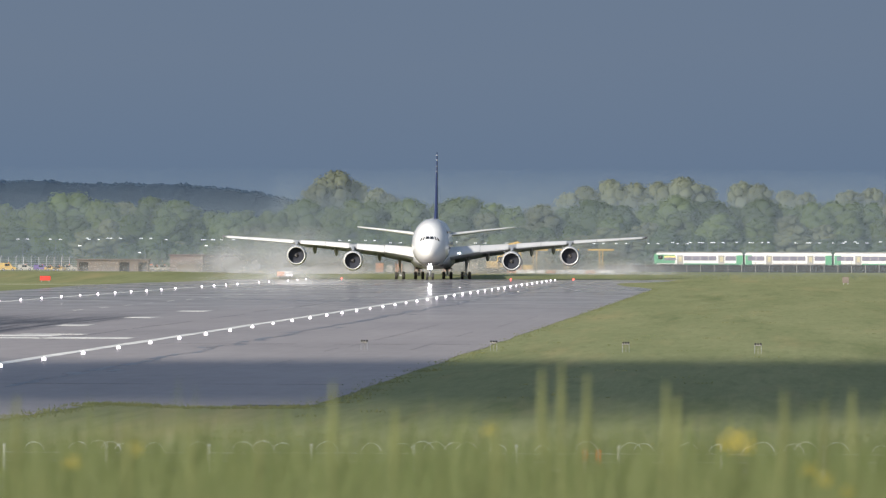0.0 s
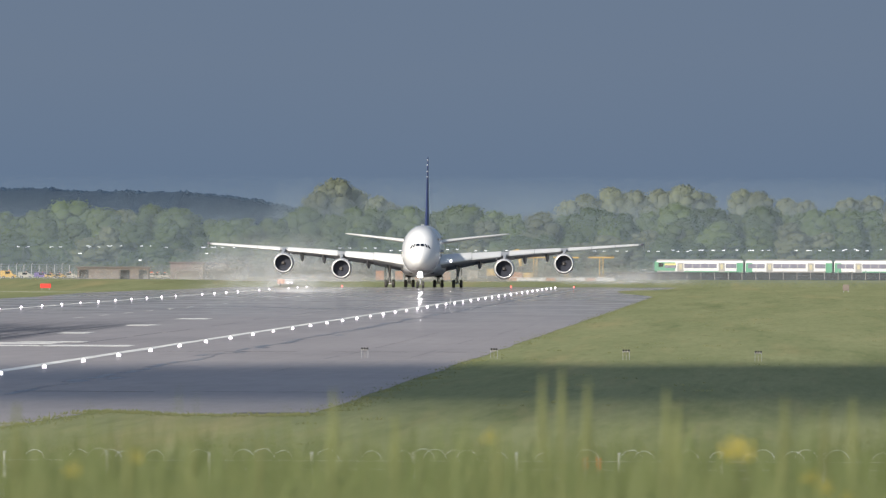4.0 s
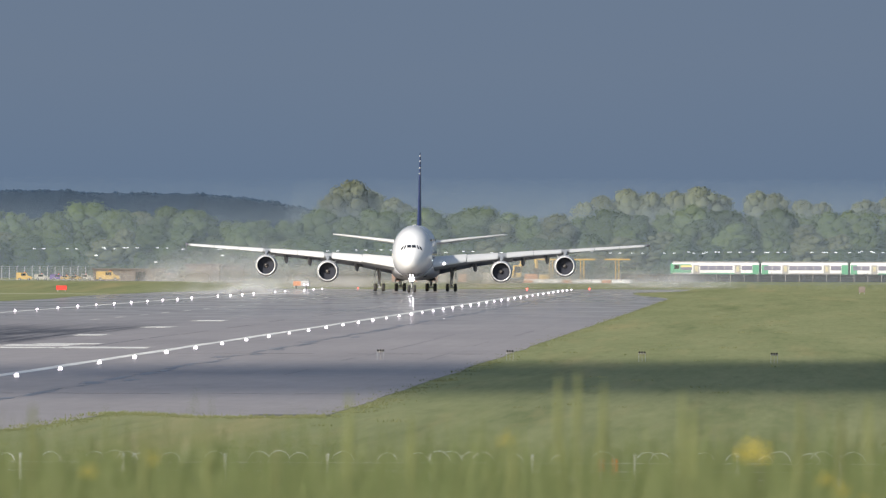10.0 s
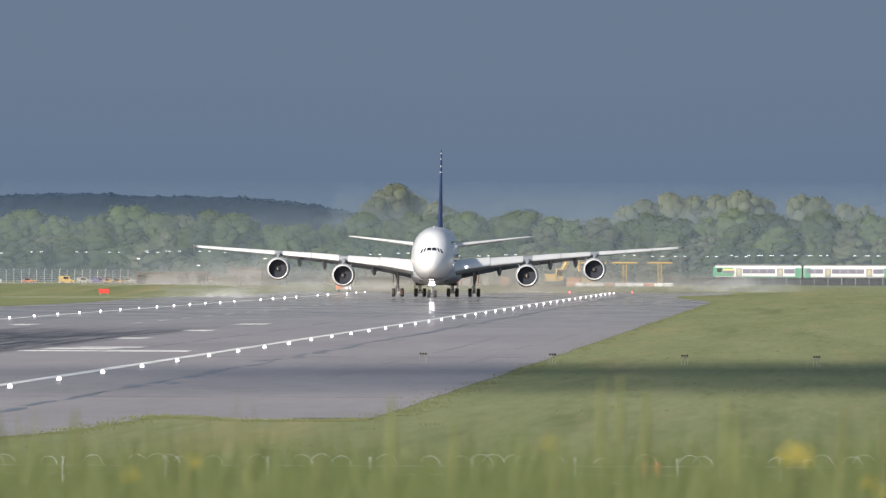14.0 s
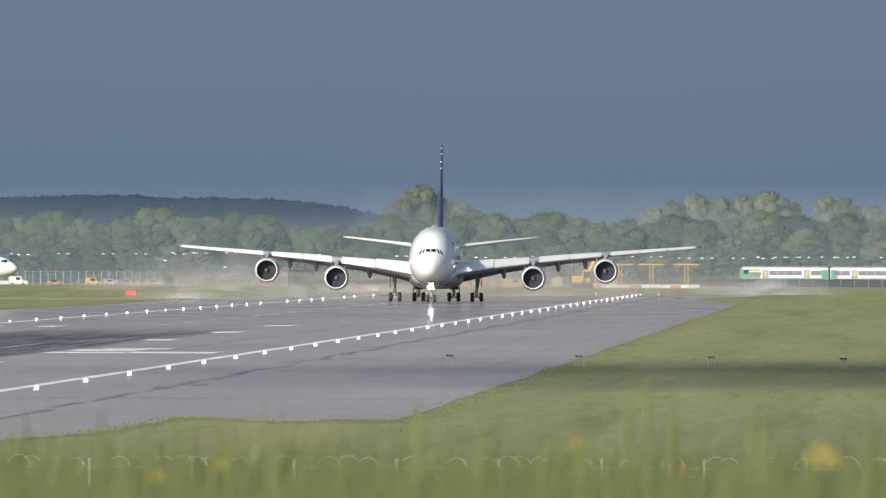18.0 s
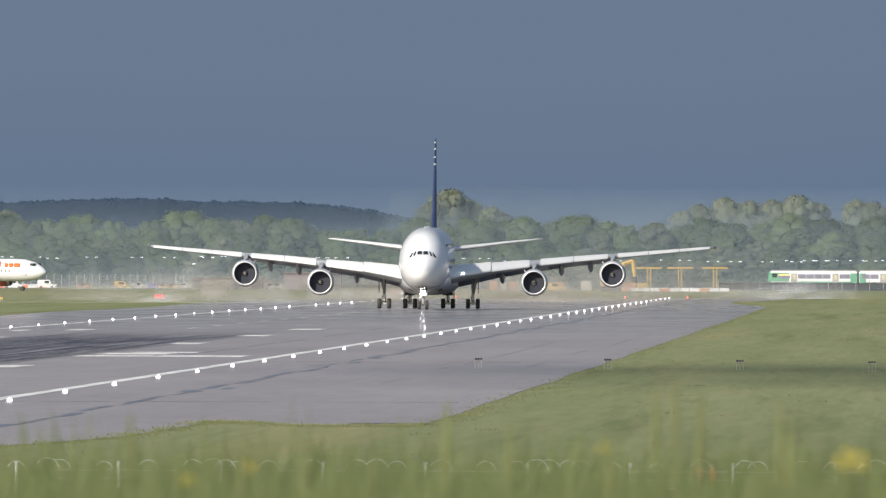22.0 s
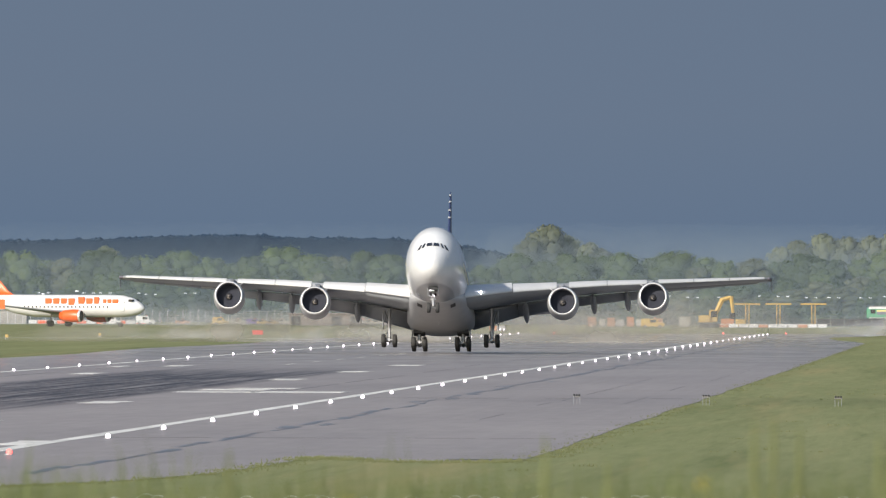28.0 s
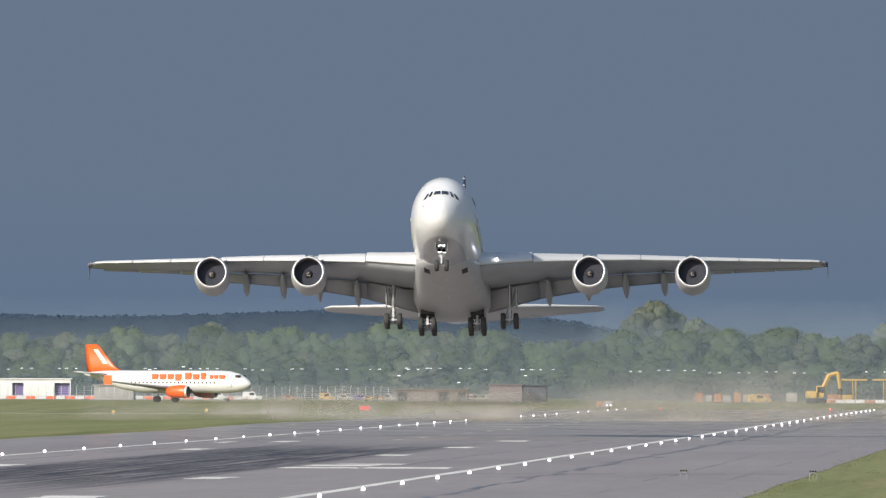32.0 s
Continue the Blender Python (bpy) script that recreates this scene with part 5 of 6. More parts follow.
def build_far_clutter():
    shed("brown_shed", 136, 262, 460, 484, 3420, 9, "brown", "low brown clad shed with dark open bays", openings=((139, 156, "dark"), (211, 229, "dark"), (245, 261, "slate")))
    shed("mauve_shed", 301, 359, 452, 484, 3440, 9, "pink", "plain mauve box building", "pink")
    shed("slate_shed", 359, 402, 453, 484, 3452, 8, "slate", "dark blue-grey box building beside the mauve one", "slate")
    shed("grey_shed", -400, -330, 452, 484, 3500, 8, "roofgrey", "low grey box building", "roofgrey")
    # left perimeter mesh fence
    d = 3500
    f = thing("perimeter_fence", "pale steel mesh fence with cranked posts", "fence", (0, d, 0.9))
    for i in range(56):
        x = east(-620 + 13.5 * i, d)
        part("post", bar((x, 0, 0), (x, 0, 2.9), 0.05), "galv", f)
        if i % 2 == 0:
            part("crank", bar((x, 0, 2.9), (x + 0.25, -0.2, 3.25), 0.035), "galv", f)
    for k in range(7):
        part("wire", bar((east(-620, d), 0, 0.4 + 0.42 * k), (east(136, d), 0, 0.4 + 0.42 * k), 0.018, n=4), "galv", f)
    # parked vehicles on the left, their colours muted to put far haze into them
    for nm, lab, col, u, dd, tn, ln, h in (
            ("van", "haze-muted yellow airfield truck parked by the fence", "hazed_yellow", 14, 3440, 90, 4.6, 2.1), ("car", "haze-muted red car parked by the fence", "hazed", -53, 3450, 90, 4.2, 1.5), ("van", "dull white van parked by the fence", "concrete", 45, 3450, 90, 4.4, 1.7),
            ("van", "purple van parked by the fence", "purple", 74, 3460, 90, 4.6, 1.6), ("car", "small haze-muted yellow car parked by the fence", "hazed_yellow", 90, 3440, 90, 3.8, 1.4), ("car", "small haze-muted yellow car parked by the fence", "hazed_yellow", 107, 3440, 90, 3.6, 1.35),
            ("van", "dull white van beside the brown shed", "concrete", 126, 3440, 90, 3.4, 1.7), ("car", "dull white car beside the sheds", "concrete", 266, 3440, 0, 4.0, 1.7), ("car", "dull white car between the sheds", "concrete", 280, 3450, 90, 3.6, 1.6),
            ("car", "dull white car between the sheds", "concrete", 294, 3455, 90, 3.4, 1.6), ("van", "white van on the apron", "white", -120, 3480, 90, 5.2, 2.3), ("van", "white van on the apron", "white", -180, 3480, 90, 5.6, 2.4)):
        van(nm, lab, col, (east(u, dd), dd, 0), tn, ln * 0.85, h, "van" if nm == "van" else "car").scale = (0.8, 0.8, 0.72)
    # red marker box and small signs on the grass
    def sign(u, dd, w, h, m, lab, legs=0.3):
        t = thing("airfield_sign", lab, "sign", (east(u, dd), dd, 0), "signs beside the runway")
        part("board", box(bmesh.new(), -w / 2, w / 2, -0.15, 0.15, legs, legs + h, bevel=0.03), m, t)
        for x in (-w * 0.35, w * 0.35):
            part("leg", bar((x, 0, 0), (x, 0, legs + 0.05), 0.05), "grey", t)
    sign(80, 3000, 1.8, 0.75, "red", "red rectangular sign box on the grass")
    sign(1497, 3000, 1.1, 1.0, "brown", "small red-brown marker board on the grass")
    sign(-365, 2750, 0.5, 0.45, "hazed_yellow", "small yellow marker box on the grass")
    sign(-200, 2900, 0.45, 0.4, "hazed_yellow", "small yellow marker box on the grass")
    t = thing("follow_me_board", "red and white striped vehicle with lamps at the runway's far side", "vehicle", (east(505, 3290), 3290, 0))
    part("body", box(bmesh.new(), -1.5, 1.5, -0.9, 0.9, 0.45, 1.5, bevel=0.1), "grey", t)
    part("panel", box(bmesh.new(), -1.5, -0.1, -0.94, -0.9, 0.6, 1.45, bevel=0.01), "hazed", t)
    for x in (-0.95, 0.95):
        part("wheel", wheel_mesh(bmesh.new(), (x, -0.75, 0.36), 0.36, 0.24, 14), "tyre", t)
    for x in (0.5, 1.2):
        part("lamp", bar((x, -0.95, 0.8), (x, -1.0, 0.8), 0.12, n=10), "lamp_white", t)
    # red and white barrier boards
    b = None
    k = 0
    for u0, u1, d, v in ((-600, -100, 3560, 476), (905, 1085, 3520, 482)):
        u = u0
        while u < u1:
            t = thing("barrier", "red and white plastic road barrier" if k % 2 else "white plastic road barrier", "barrier", (east(u, d), d, 0), "barriers across the end of the apron")
            part("body", loft(bmesh.new(), [[Vector((x, y, z)) for y, z in ((-0.3, 0), (0.3, 0), (0.16, 0.25), (0.12, 0.6), (-0.12, 0.6), (-0.16, 0.25))] for x in (-0.9, 0.9)]), ("orange" if d > 3540 else "hazed") if k % (2 if d > 3540 else 4) == 1 else "slat", t)
            part("rail", boxes((-0.95, 0.95, -0.06, 0.06, 0.6, 0.7)), "slat", t)
            u += 17.5
            k += 1
    # yellow gantries and orange plant at the far end
    for u, d, w, v in ((947, 3560, 2.6, 440), (1002, 3565, 2.6, 440), (1064, 3570, 2.6, 440)):
        t = thing("gantry", "tall yellow steel lighting gantry", "gantry", (east(u, d), d, 0), "yellow gantries")
        h = high(v + 3, d, u) - ground_height(east(u, d), d)
        for x in (-0.35, 0.35):
            part("mast", bar((x, 0, 0), (x, 0, h), 0.09), "hazed_yellow", t)
        for i in range(7):
            z = h * (i + 0.5) / 8
            part("brace", bar((-0.35, 0, z), (0.35, 0, z + h / 8), 0.04), "hazed_yellow", t)
        part("boom", boxes((-w, w, -0.2, 0.2, h - 0.1, h + 0.2), bevel=0.04), "hazed_yellow", t)
    t = thing("digger", "yellow crawler digger with folded arm", "digger", (east(880, 3500), 3500, 0))
    t.scale = (1.25, 1.25, 1.2)
    part("track", boxes((-1.6, 1.6, -1.2, -0.6, 0, 0.7), bevel=0.15), "dark", t)
    part("track", boxes((-1.6, 1.6, 0.6, 1.2, 0, 0.7), bevel=0.15), "dark", t)
    part("house", box(bmesh.new(), -1.7, 0.6, -1.1, 1.1, 0.8, 2.0, bevel=0.12), "hazed_yellow", t)
    part("cab", box(bmesh.new(), 0.0, 1.3, -1.1, 0.1, 0.9, 2.9, bevel=0.1), "hazed_yellow", t)
    part("cab_glass", boxes((0.2, 1.2, -1.13, -1.09, 1.7, 2.7)), "glass", t)
    part("arm", tube(bmesh.new(), [(0.6, 0.4, 1.5), (2.0, 0.4, 4.6), (3.4, 0.4, 5.0)], [0.4, 0.45, 0.34], 6), "hazed_yellow", t)
    part("dipper", tube(bmesh.new(), [(3.4, 0.4, 5.1), (3.7, 0.4, 2.4)], [0.36, 0.26], 6), "hazed_yellow", t)
    part("bucket", box(bmesh.new(), 3.2, 4.1, -0.1, 0.9, 1.4, 2.4, bevel=0.15), "dark", t)
    # Narrow coloured blocks stand in for the blurred barriers here.
    for u, m, w, h in ((672, "hazed", 1.6, 1.9), (690, "concrete", 1.2, 1.5), (706, "hazed", 1.5, 1.8), (722, "roofgrey", 1.6, 1.5), (740, "hazed", 1.4, 2.0), (756, "concrete", 1.3, 1.6), (790, "hazed", 1.6, 1.7), (836, "concrete", 2.2, 2.0), (912, "hazed", 2.6, 1.7), (935, "hazed_yellow", 2, 1.6)):
        d = 3540
        t = thing("site_container", "plain coloured block in place of site barriers" , "container", (east(u, d), d, 0), "site containers")
        part("body", box(bmesh.new(), -w / 2, w / 2, 0, 2.2, 0.1, h, bevel=0.05), m, t)
        for i in range(int(w / 0.5)):
            part("rib", boxes((-w / 2 + 0.2 + 0.5 * i, -w / 2 + 0.32 + 0.5 * i, -0.04, 0.0, 0.2, h - 0.1)), m, t)
        part("skid", boxes((-w / 2, w / 2, 0.1, 2.0, 0, 0.1)), "dark", t)


def build_parked_jet():
    """The white twin-jet with an orange tail that holds beside the runway."""
    p = thing("parked_jet", "white twin-engined jet with orange tail and engines, holding beside the runway", "aircraft", (-168.3, 3228, 0), turn=67)
    # local: nose along -y
    def ring(y, w, t, b, n=28):
        return [Vector((w * math.cos(2 * math.pi * k / n), y, (t + b) / 2 + (t - b) / 2 * math.sin(2 * math.pi * k / n))) for k in range(n)]
    N = -13.6
    part("fuselage", loft(bmesh.new(), [ring(N + s, w, t, b) for s, w, t, b in ((0, 0.05, 3.4, 3.3), (0.4, 0.75, 4.0, 2.7), (1.2, 1.25, 4.6, 2.25), (2.4, 1.65, 5.25, 1.95), (4.2, 1.92, 5.7, 1.75), (6, 1.98, 5.8, 1.7), (22, 1.98, 5.8, 1.7), (26, 1.8, 5.8, 2.3), (29.5, 1.2, 5.75, 3.5), (32.5, 0.55, 5.5, 4.6), (33.8, 0.2, 5.2, 4.9))]), "white", p, "white fuselage", True)
    def slab(nm, rings, m, lab=""):
        return part(nm, loft(bmesh.new(), rings), m, p, lab, True)
    slab("tail_fin", [[Vector((h * th, N + s + c * f, z)) for f, h in FOIL] for z, s, c, th in ((5.4, 25.8, 7.4, 0.5), (6.4, 27.5, 5.9, 0.45), (10.5, 31.2, 2.5, 0.25))], "orange", "orange tail fin")
    for sx in (-1, 1):
        part("fin_marking", loft(bmesh.new(), [[Vector((sx * x, N + y + o, z)) for x, o in ((0.1, 0), (0.3, 0), (0.3, 0.9), (0.1, 0.9))] for y, z in ((29.0, 7.0), (31.0, 9.6))]), "white", p, "white slanting mark on the fin")
    for sx in (-1, 1):
        slab("wing", [[Vector((sx * x, N + s + c * f, z + h * th)) for f, h in FOIL] for x, s, c, z, th in ((1.2, 11.2, 7.2, 2.3, 0.9), (6.4, 14.3, 4.2, 2.75, 0.5), (16.8, 19.8, 1.7, 3.8, 0.2))], "wing", "pale grey wing")
        slab("tailplane", [[Vector((sx * x, N + s + c * f, z + h * th)) for f, h in FOIL] for x, s, c, z, th in ((0.6, 28.2, 4.2, 5.0, 0.4), (6.2, 31.6, 1.7, 5.5, 0.2))], "white")
        part("winglet", boxes((sx * 16.8 - 0.04, sx * 16.8 + 0.04, N + 20, N + 21.6, 3.2, 4.9)), "orange", p)
        def er(y, r):
            return [Vector((sx * 5.75 + r * math.cos(2 * math.pi * k / 20), N + y, 1.95 + r * math.sin(2 * math.pi * k / 20))) for k in range(20)]
        e = slab("engine", [er(y, r) for y, r in ((10.0, 1.0), (10.3, 1.12), (11.5, 1.2), (13.2, 1.05), (14.2, 0.7))], "orange", "orange engine cowling")
        # A dark disc paints the shade inside the engine's mouth.
        part("intake", loft(bmesh.new(), [er(9.96, 0.93), er(10.02, 0.93)]), "dark", e)
        part("intake_lip", loft(bmesh.new(), [er(9.9, 1.0), er(10.0, 1.05), er(10.25, 1.13)], cap=False), "lip", e)
        g = part("main_gear", bar((sx * 3.8, N + 17.2, 0.6), (sx * 3.6, N + 17.0, 2.3), 0.16), "steel", p)
        for o in (-0.4, 0.4):
            part("tyre", wheel_mesh(bmesh.new(), (sx * 3.8 + o, N + 17.2, 0.58), 0.58, 0.4, 16), "tyre", g)
        # brand wording along the cabin, as plain orange blocks, heavy then light
        for a, b, z0, z1 in ((4.4, 5.6, 4.35, 4.95), (5.8, 6.6, 4.35, 4.95), (6.8, 7.5, 4.35, 4.95), (8.3, 9.3, 4.2, 5.35), (9.6, 10.9, 4.2, 5.1), (11.2, 12.5, 4.2, 5.35), (13.2, 14.5, 3.95, 5.1), (14.8, 16.0, 4.2, 5.1), (16.3, 17.6, 4.2, 5.1), (17.9, 19.2, 4.2, 5.1)):
            part("livery_block", boxes((sx * 1.86 - 0.12, sx * 1.86 + 0.12, N + a, N + b, z0 - 0.1, z1 + 0.05), bevel=0.08), "orange", p, "orange livery block on the cabin side")
        for k in range(22):
            part("cabin_window", boxes((sx * 1.965 - 0.03, sx * 1.965 + 0.03, N + 6.4 + 0.8 * k, N + 6.65 + 0.8 * k, 3.45, 3.75)), "glass", p)
        part("door", boxes((sx * 1.74 - 0.06, sx * 1.74 + 0.06, N + 3.2, N + 4.0, 2.9, 4.7)), "slat", p)
        part("cockpit_pane", boxes((sx * 1.05 - 0.5, sx * 1.05 + 0.5, N + 1.75, N + 2.6, 4.55, 4.98), bevel=0.1), "glass", p)
    g = part("nose_gear", bar((0, N + 4.8, 0.5), (0, N + 4.8, 2.0), 0.11), "steel", p)
    for o in (-0.25, 0.25):
        part("tyre", wheel_mesh(bmesh.new(), (o, N + 4.8, 0.4), 0.4, 0.25, 14), "tyre", g)
    # a second tail and a white terminal block farther left
    d = 3620
    shed("white_block", -780, -441, 440, 474, d, 12, "white", "long low white terminal block with purple doors", "white", openings=((-745, -722, "purple"), (-690, -672, "purple"), (-640, -622, "purple"), (-545, -525, "purple"), (-470, -443, "purple")))


# ---- near the camera: razor wire fence, bank grass ----
def build_near_fence():
    d = 400
    px = d * FAR
    f = thing("security_fence", "galvanised security fence topped with coiled razor wire", "fence", (0, d, 0))
    top = 2.42
    n = 16
    for i in range(n):
        x = -20.0 + 2.31 * i + 0.0
        part("post", bar((x, 0, -0.1), (x, 0, top), 0.034, n=8), "slat", f)
        part("post_cap", box(bmesh.new(), x - 0.042, x + 0.042, -0.042, 0.042, top - 0.04, top + 0.02, bevel=0.012), "galv", f)
    for k in range(12):
        part("wire", bar((-20, 0, 0.15 + 0.19 * k), (-20 + 2.31 * (n - 1), 0, 0.15 + 0.19 * k), 0.006, n=4), "galv", f)
    rnd = random.Random(3)
    x = -20.0
    while x < 14:
        r = rnd.uniform(0.17, 0.28)
        tilt = rnd.uniform(-0.5, 0.5)
        pts = [(x + r * math.cos(a) , r * 0.9 * math.sin(a * 1.0) * 0.5 + tilt * math.cos(a) * 0.3, top - 0.18 + r * math.sin(a)) for a in [0.2 + 2.6 * k / 16 for k in range(17)]]
        part("razor_coil", tube(bmesh.new(), pts, 0.008, 4), "wire", f, "bright loop of razor wire")
        x += rnd.choice((0.28, 0.45, 0.7, 1.0))
    for x, h in ((-4.62, 0.3), (-4.32, 0.34)):
        t = thing("marker_board", "small orange marker board behind the fence", "marker", (x, 403, 0), "orange marker boards")
        part("stake", bar((0, 0, 0), (0, 0, 2.3), 0.03), "grey", t)
        part("board", box(bmesh.new(), -0.07, 0.07, -0.02, 0.02, 2.3 - h, 2.3, bevel=0.01), "orange", t)


def build_bank_grass():
    rnd = random.Random(12)
    verts, faces = [], []

    def blade(x, y, z, h, w, lean, a):
        i = len(verts)
        dx, dy = math.cos(a), math.sin(a)
        for f, ww in ((0.0, 1.0), (0.5, 0.8), (0.85, 0.45)):
            bx, by = lean * f * f * dx, lean * f * f * dy
            verts.extend(((x + bx - ww * w * dy, y + by + ww * w * dx * 0.4, z + h * f), (x + bx + ww * w * dy, y + by - ww * w * dx * 0.4, z + h * f)))
        verts.append((x + lean * dx, y + lean * dy, z + h))
        faces.extend(((i, i + 1, i + 3, i + 2), (i + 2, i + 3, i + 5, i + 4), (i + 4, i + 5, i + 6)))
    for _ in range(26000):
        y = rnd.uniform(33, 56)
        x = rnd.uniform(-0.094, 0.03) * y + rnd.uniform(-0.4, 0.4)
        z = ground_height(x, y) - 0.02
        h = min(0.62, max(0.15, rnd.gauss(0.408, 0.06)))
        blade(x, y, z, h, rnd.uniform(0.003, 0.006), rnd.uniform(0.02, 0.16), rnd.uniform(0, 6.28))
    for _ in range(5000):
        x, y = rnd.uniform(-16, 14), rnd.uniform(3, 70)
        if -0.1 * y - 0.5 < x < 0.04 * y + 0.5 and y < 33:
            continue
        blade(x, y, ground_height(x, y) - 0.02, rnd.uniform(0.2, 0.4), rnd.uniform(0.003, 0.006), rnd.uniform(0.02, 0.2), rnd.uniform(0, 6.28))
    me = bpy.data.meshes.new("bank_grass")
    me.from_pydata(verts, [], faces)
    me.materials.append(M["blade"])
    tagged(new("bank_grass", me), "long yellow-green grass on the bank before the camera", "grass", kind="stuff")
    # single tall stems with seed heads
    for u, v, lean in ((995, 640, 0.0), (960, 650, -0.04), (1040, 660, 0.05), (1180, 676, 0.03), (1200, 700, 0.06), (1390, 690, 0.05), (1460, 710, -0.03), (590, 676, 0.0), (228, 724, 0.0), (460, 752, 0.01), (700, 720, 0.0), (880, 745, 0.02), (30, 700, 0.0), (1510, 690, 0.02), (340, 740, 0.0)):
        d = rnd.uniform(37, 43)
        x, z = east(u, d), high(v, d, u)
        g = ground_height(x, d) - 0.02
        t = thing("grass_stem", "tall pale green grass stem with a seed head", "grass", (x, d, g), "tall stems on the bank")
        h = z - g
        part("stalk", tube(bmesh.new(), [(-lean, 0, 0), (-lean * 0.4, 0, h * 0.5), (0, 0, h)], [0.005, 0.0045, 0.003], 5), "stem", t)
        part("seed_head", tube(bmesh.new(), [(-0.003, 0, h * 0.72), (0, 0, h * 0.86), (0, 0, h)], [0.004, 0.0095, 0.003], 6), "stem", t)
        part("leaf", loft(bmesh.new(), [[Vector((-lean * 0.8 + s * 0.07 * f + o, 0.002 * o, h * (0.2 + 0.42 * f))) for o in (-0.005 * (1 - f), 0.005 * (1 - f))] + [Vector((-lean * 0.8 + s * 0.07 * f, 0.003, h * (0.2 + 0.42 * f)))] for s in (rnd.choice((-1, 1)),) for f in (0.0, 0.5, 0.95)]), "stem", t)
    for u, v in ((1312, 786), (1296, 778), (1432, 832), (238, 795), (128, 818), (1500, 872), (1460, 850), (870, 760)):
        d = rnd.uniform(39, 42)
        big = 0.68 if u in (1312, 1296) else 0.4
        x, z = east(u, d), high(v, d, u)
        g = ground_height(x, d) - 0.02
        t = thing("yellow_flower", "yellow wild flower in the bank grass", "flower", (x, d, g), "yellow flowers on the bank")
        part("stalk", bar((0.01, 0, 0), (0, 0, z - g), 0.003), "blade", t)
        for k in range(10):
            bm = bmesh.new()
            a = k * 0.9
            bmesh.ops.create_icosphere(bm, subdivisions=1, radius=0.010 * big, matrix=Matrix.Translation((0.034 * big * math.cos(a * 1.7), 0.015 * math.sin(a), z - g + 0.026 * big * math.sin(a * 2.3))) @ Matrix.Diagonal((1, 1, 0.6, 1)))
            part("petal", bm, "petal", t)


def veil(name, half, z1, material, label, bow=2.0, seed=1):
    """A gently billowing sheet of mist, standing on the ground."""
    bm = bmesh.new()
    nx, nz = 24, 10
    grid = [[bm.verts.new((half * (2 * i / nx - 1) * math.sqrt(1.02 - (k / nz) ** 2), bow * noise.noise(Vector((i * 0.4, k * 0.5, seed * 3.1))), z1 * k / nz)) for i in range(nx + 1)] for k in range(nz + 1)]
    for a, b in zip(grid, grid[1:]):
        for i in range(nx):
            bm.faces.new((a[i], a[i + 1], b[i + 1], b[i]))
    ob = part(name, bm, material, smooth=True)
    ob.visible_shadow = False
    return tagged(ob, label, "mist", kind="stuff")


def build_haze_threads():
    """Fine grey threads, added before the far wood to stand in for haze."""
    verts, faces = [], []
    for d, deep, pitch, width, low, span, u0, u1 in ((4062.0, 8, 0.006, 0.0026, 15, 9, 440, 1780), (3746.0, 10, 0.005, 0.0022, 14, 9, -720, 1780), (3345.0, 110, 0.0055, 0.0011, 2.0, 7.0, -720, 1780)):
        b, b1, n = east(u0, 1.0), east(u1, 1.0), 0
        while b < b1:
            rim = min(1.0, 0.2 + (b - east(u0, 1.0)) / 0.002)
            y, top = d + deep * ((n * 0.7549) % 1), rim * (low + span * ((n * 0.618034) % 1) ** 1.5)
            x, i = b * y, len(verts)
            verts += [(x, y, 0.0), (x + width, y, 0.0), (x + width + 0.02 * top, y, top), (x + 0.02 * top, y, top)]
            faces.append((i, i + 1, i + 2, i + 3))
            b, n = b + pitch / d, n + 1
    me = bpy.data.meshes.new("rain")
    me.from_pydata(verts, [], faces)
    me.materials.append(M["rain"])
    tagged(new("rain", me), "fine grey threads standing in for haze before the far wood", "rain", kind="stuff")


def build_mist():
    out = []
    for nm, sheets in (("left", ((0, 0, 21, 12.0, 1.6, 0.7), (-7, 8, 17, 10.0, 1.2, 0.7))),
                       ("right", ((0, 0, 20, 4.0, 0.3, 0.5), (3, 12, 15, 4.8, 0.4, 0.5))),
                       # skirt: a low nearer sheet, placed to fit the spray's base in the camera's view
                       ("skirt", ((0, 0, 18, 3.8, 0.8, 0.75),)),
                       ("trail", ((0, 0, 20, 6.0, 0.5, 0.45),)),
                       # wash: brown-grey sheets added as exhaust haze over the far side
                       ("wash", ((-28, 0, 80, 5.5, 0.9, 0.95), (12, 40, 44, 8.0, 1.6, 0.8)))):
        row = []
        for k, (dx, dy, w, h, z0, peak) in enumerate(sheets):
            m = mist_mat("jet_spray", peak, w, z0, h, {"wash": (0.19, 0.184, 0.172), "skirt": (0.34, 0.35, 0.366)}.get(nm, (0.26, 0.267, 0.28)), 0.14, k * 7.0 + len(out) * 31)
            row.append((veil("jet_spray", w, z0 + h, m, "drifting veil of engine spray and exhaust haze", 1.2, k + len(out) * 5), dx, dy))
        out.append(row)
    return out


def build_shade_cloud():
    """An unseen cloud added behind the camera; its shade lies across the near end of the runway and drifts off."""
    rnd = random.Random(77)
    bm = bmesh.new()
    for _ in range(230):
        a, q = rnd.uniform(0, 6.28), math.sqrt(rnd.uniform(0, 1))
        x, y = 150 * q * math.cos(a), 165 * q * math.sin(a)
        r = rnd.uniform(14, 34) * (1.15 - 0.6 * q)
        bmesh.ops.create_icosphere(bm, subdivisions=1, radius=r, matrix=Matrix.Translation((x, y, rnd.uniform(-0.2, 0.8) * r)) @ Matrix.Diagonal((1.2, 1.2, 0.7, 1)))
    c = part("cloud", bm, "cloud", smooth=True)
    return tagged(c, "small unseen cloud added high behind the camera to cast shade", "cloud", kind="stuff")


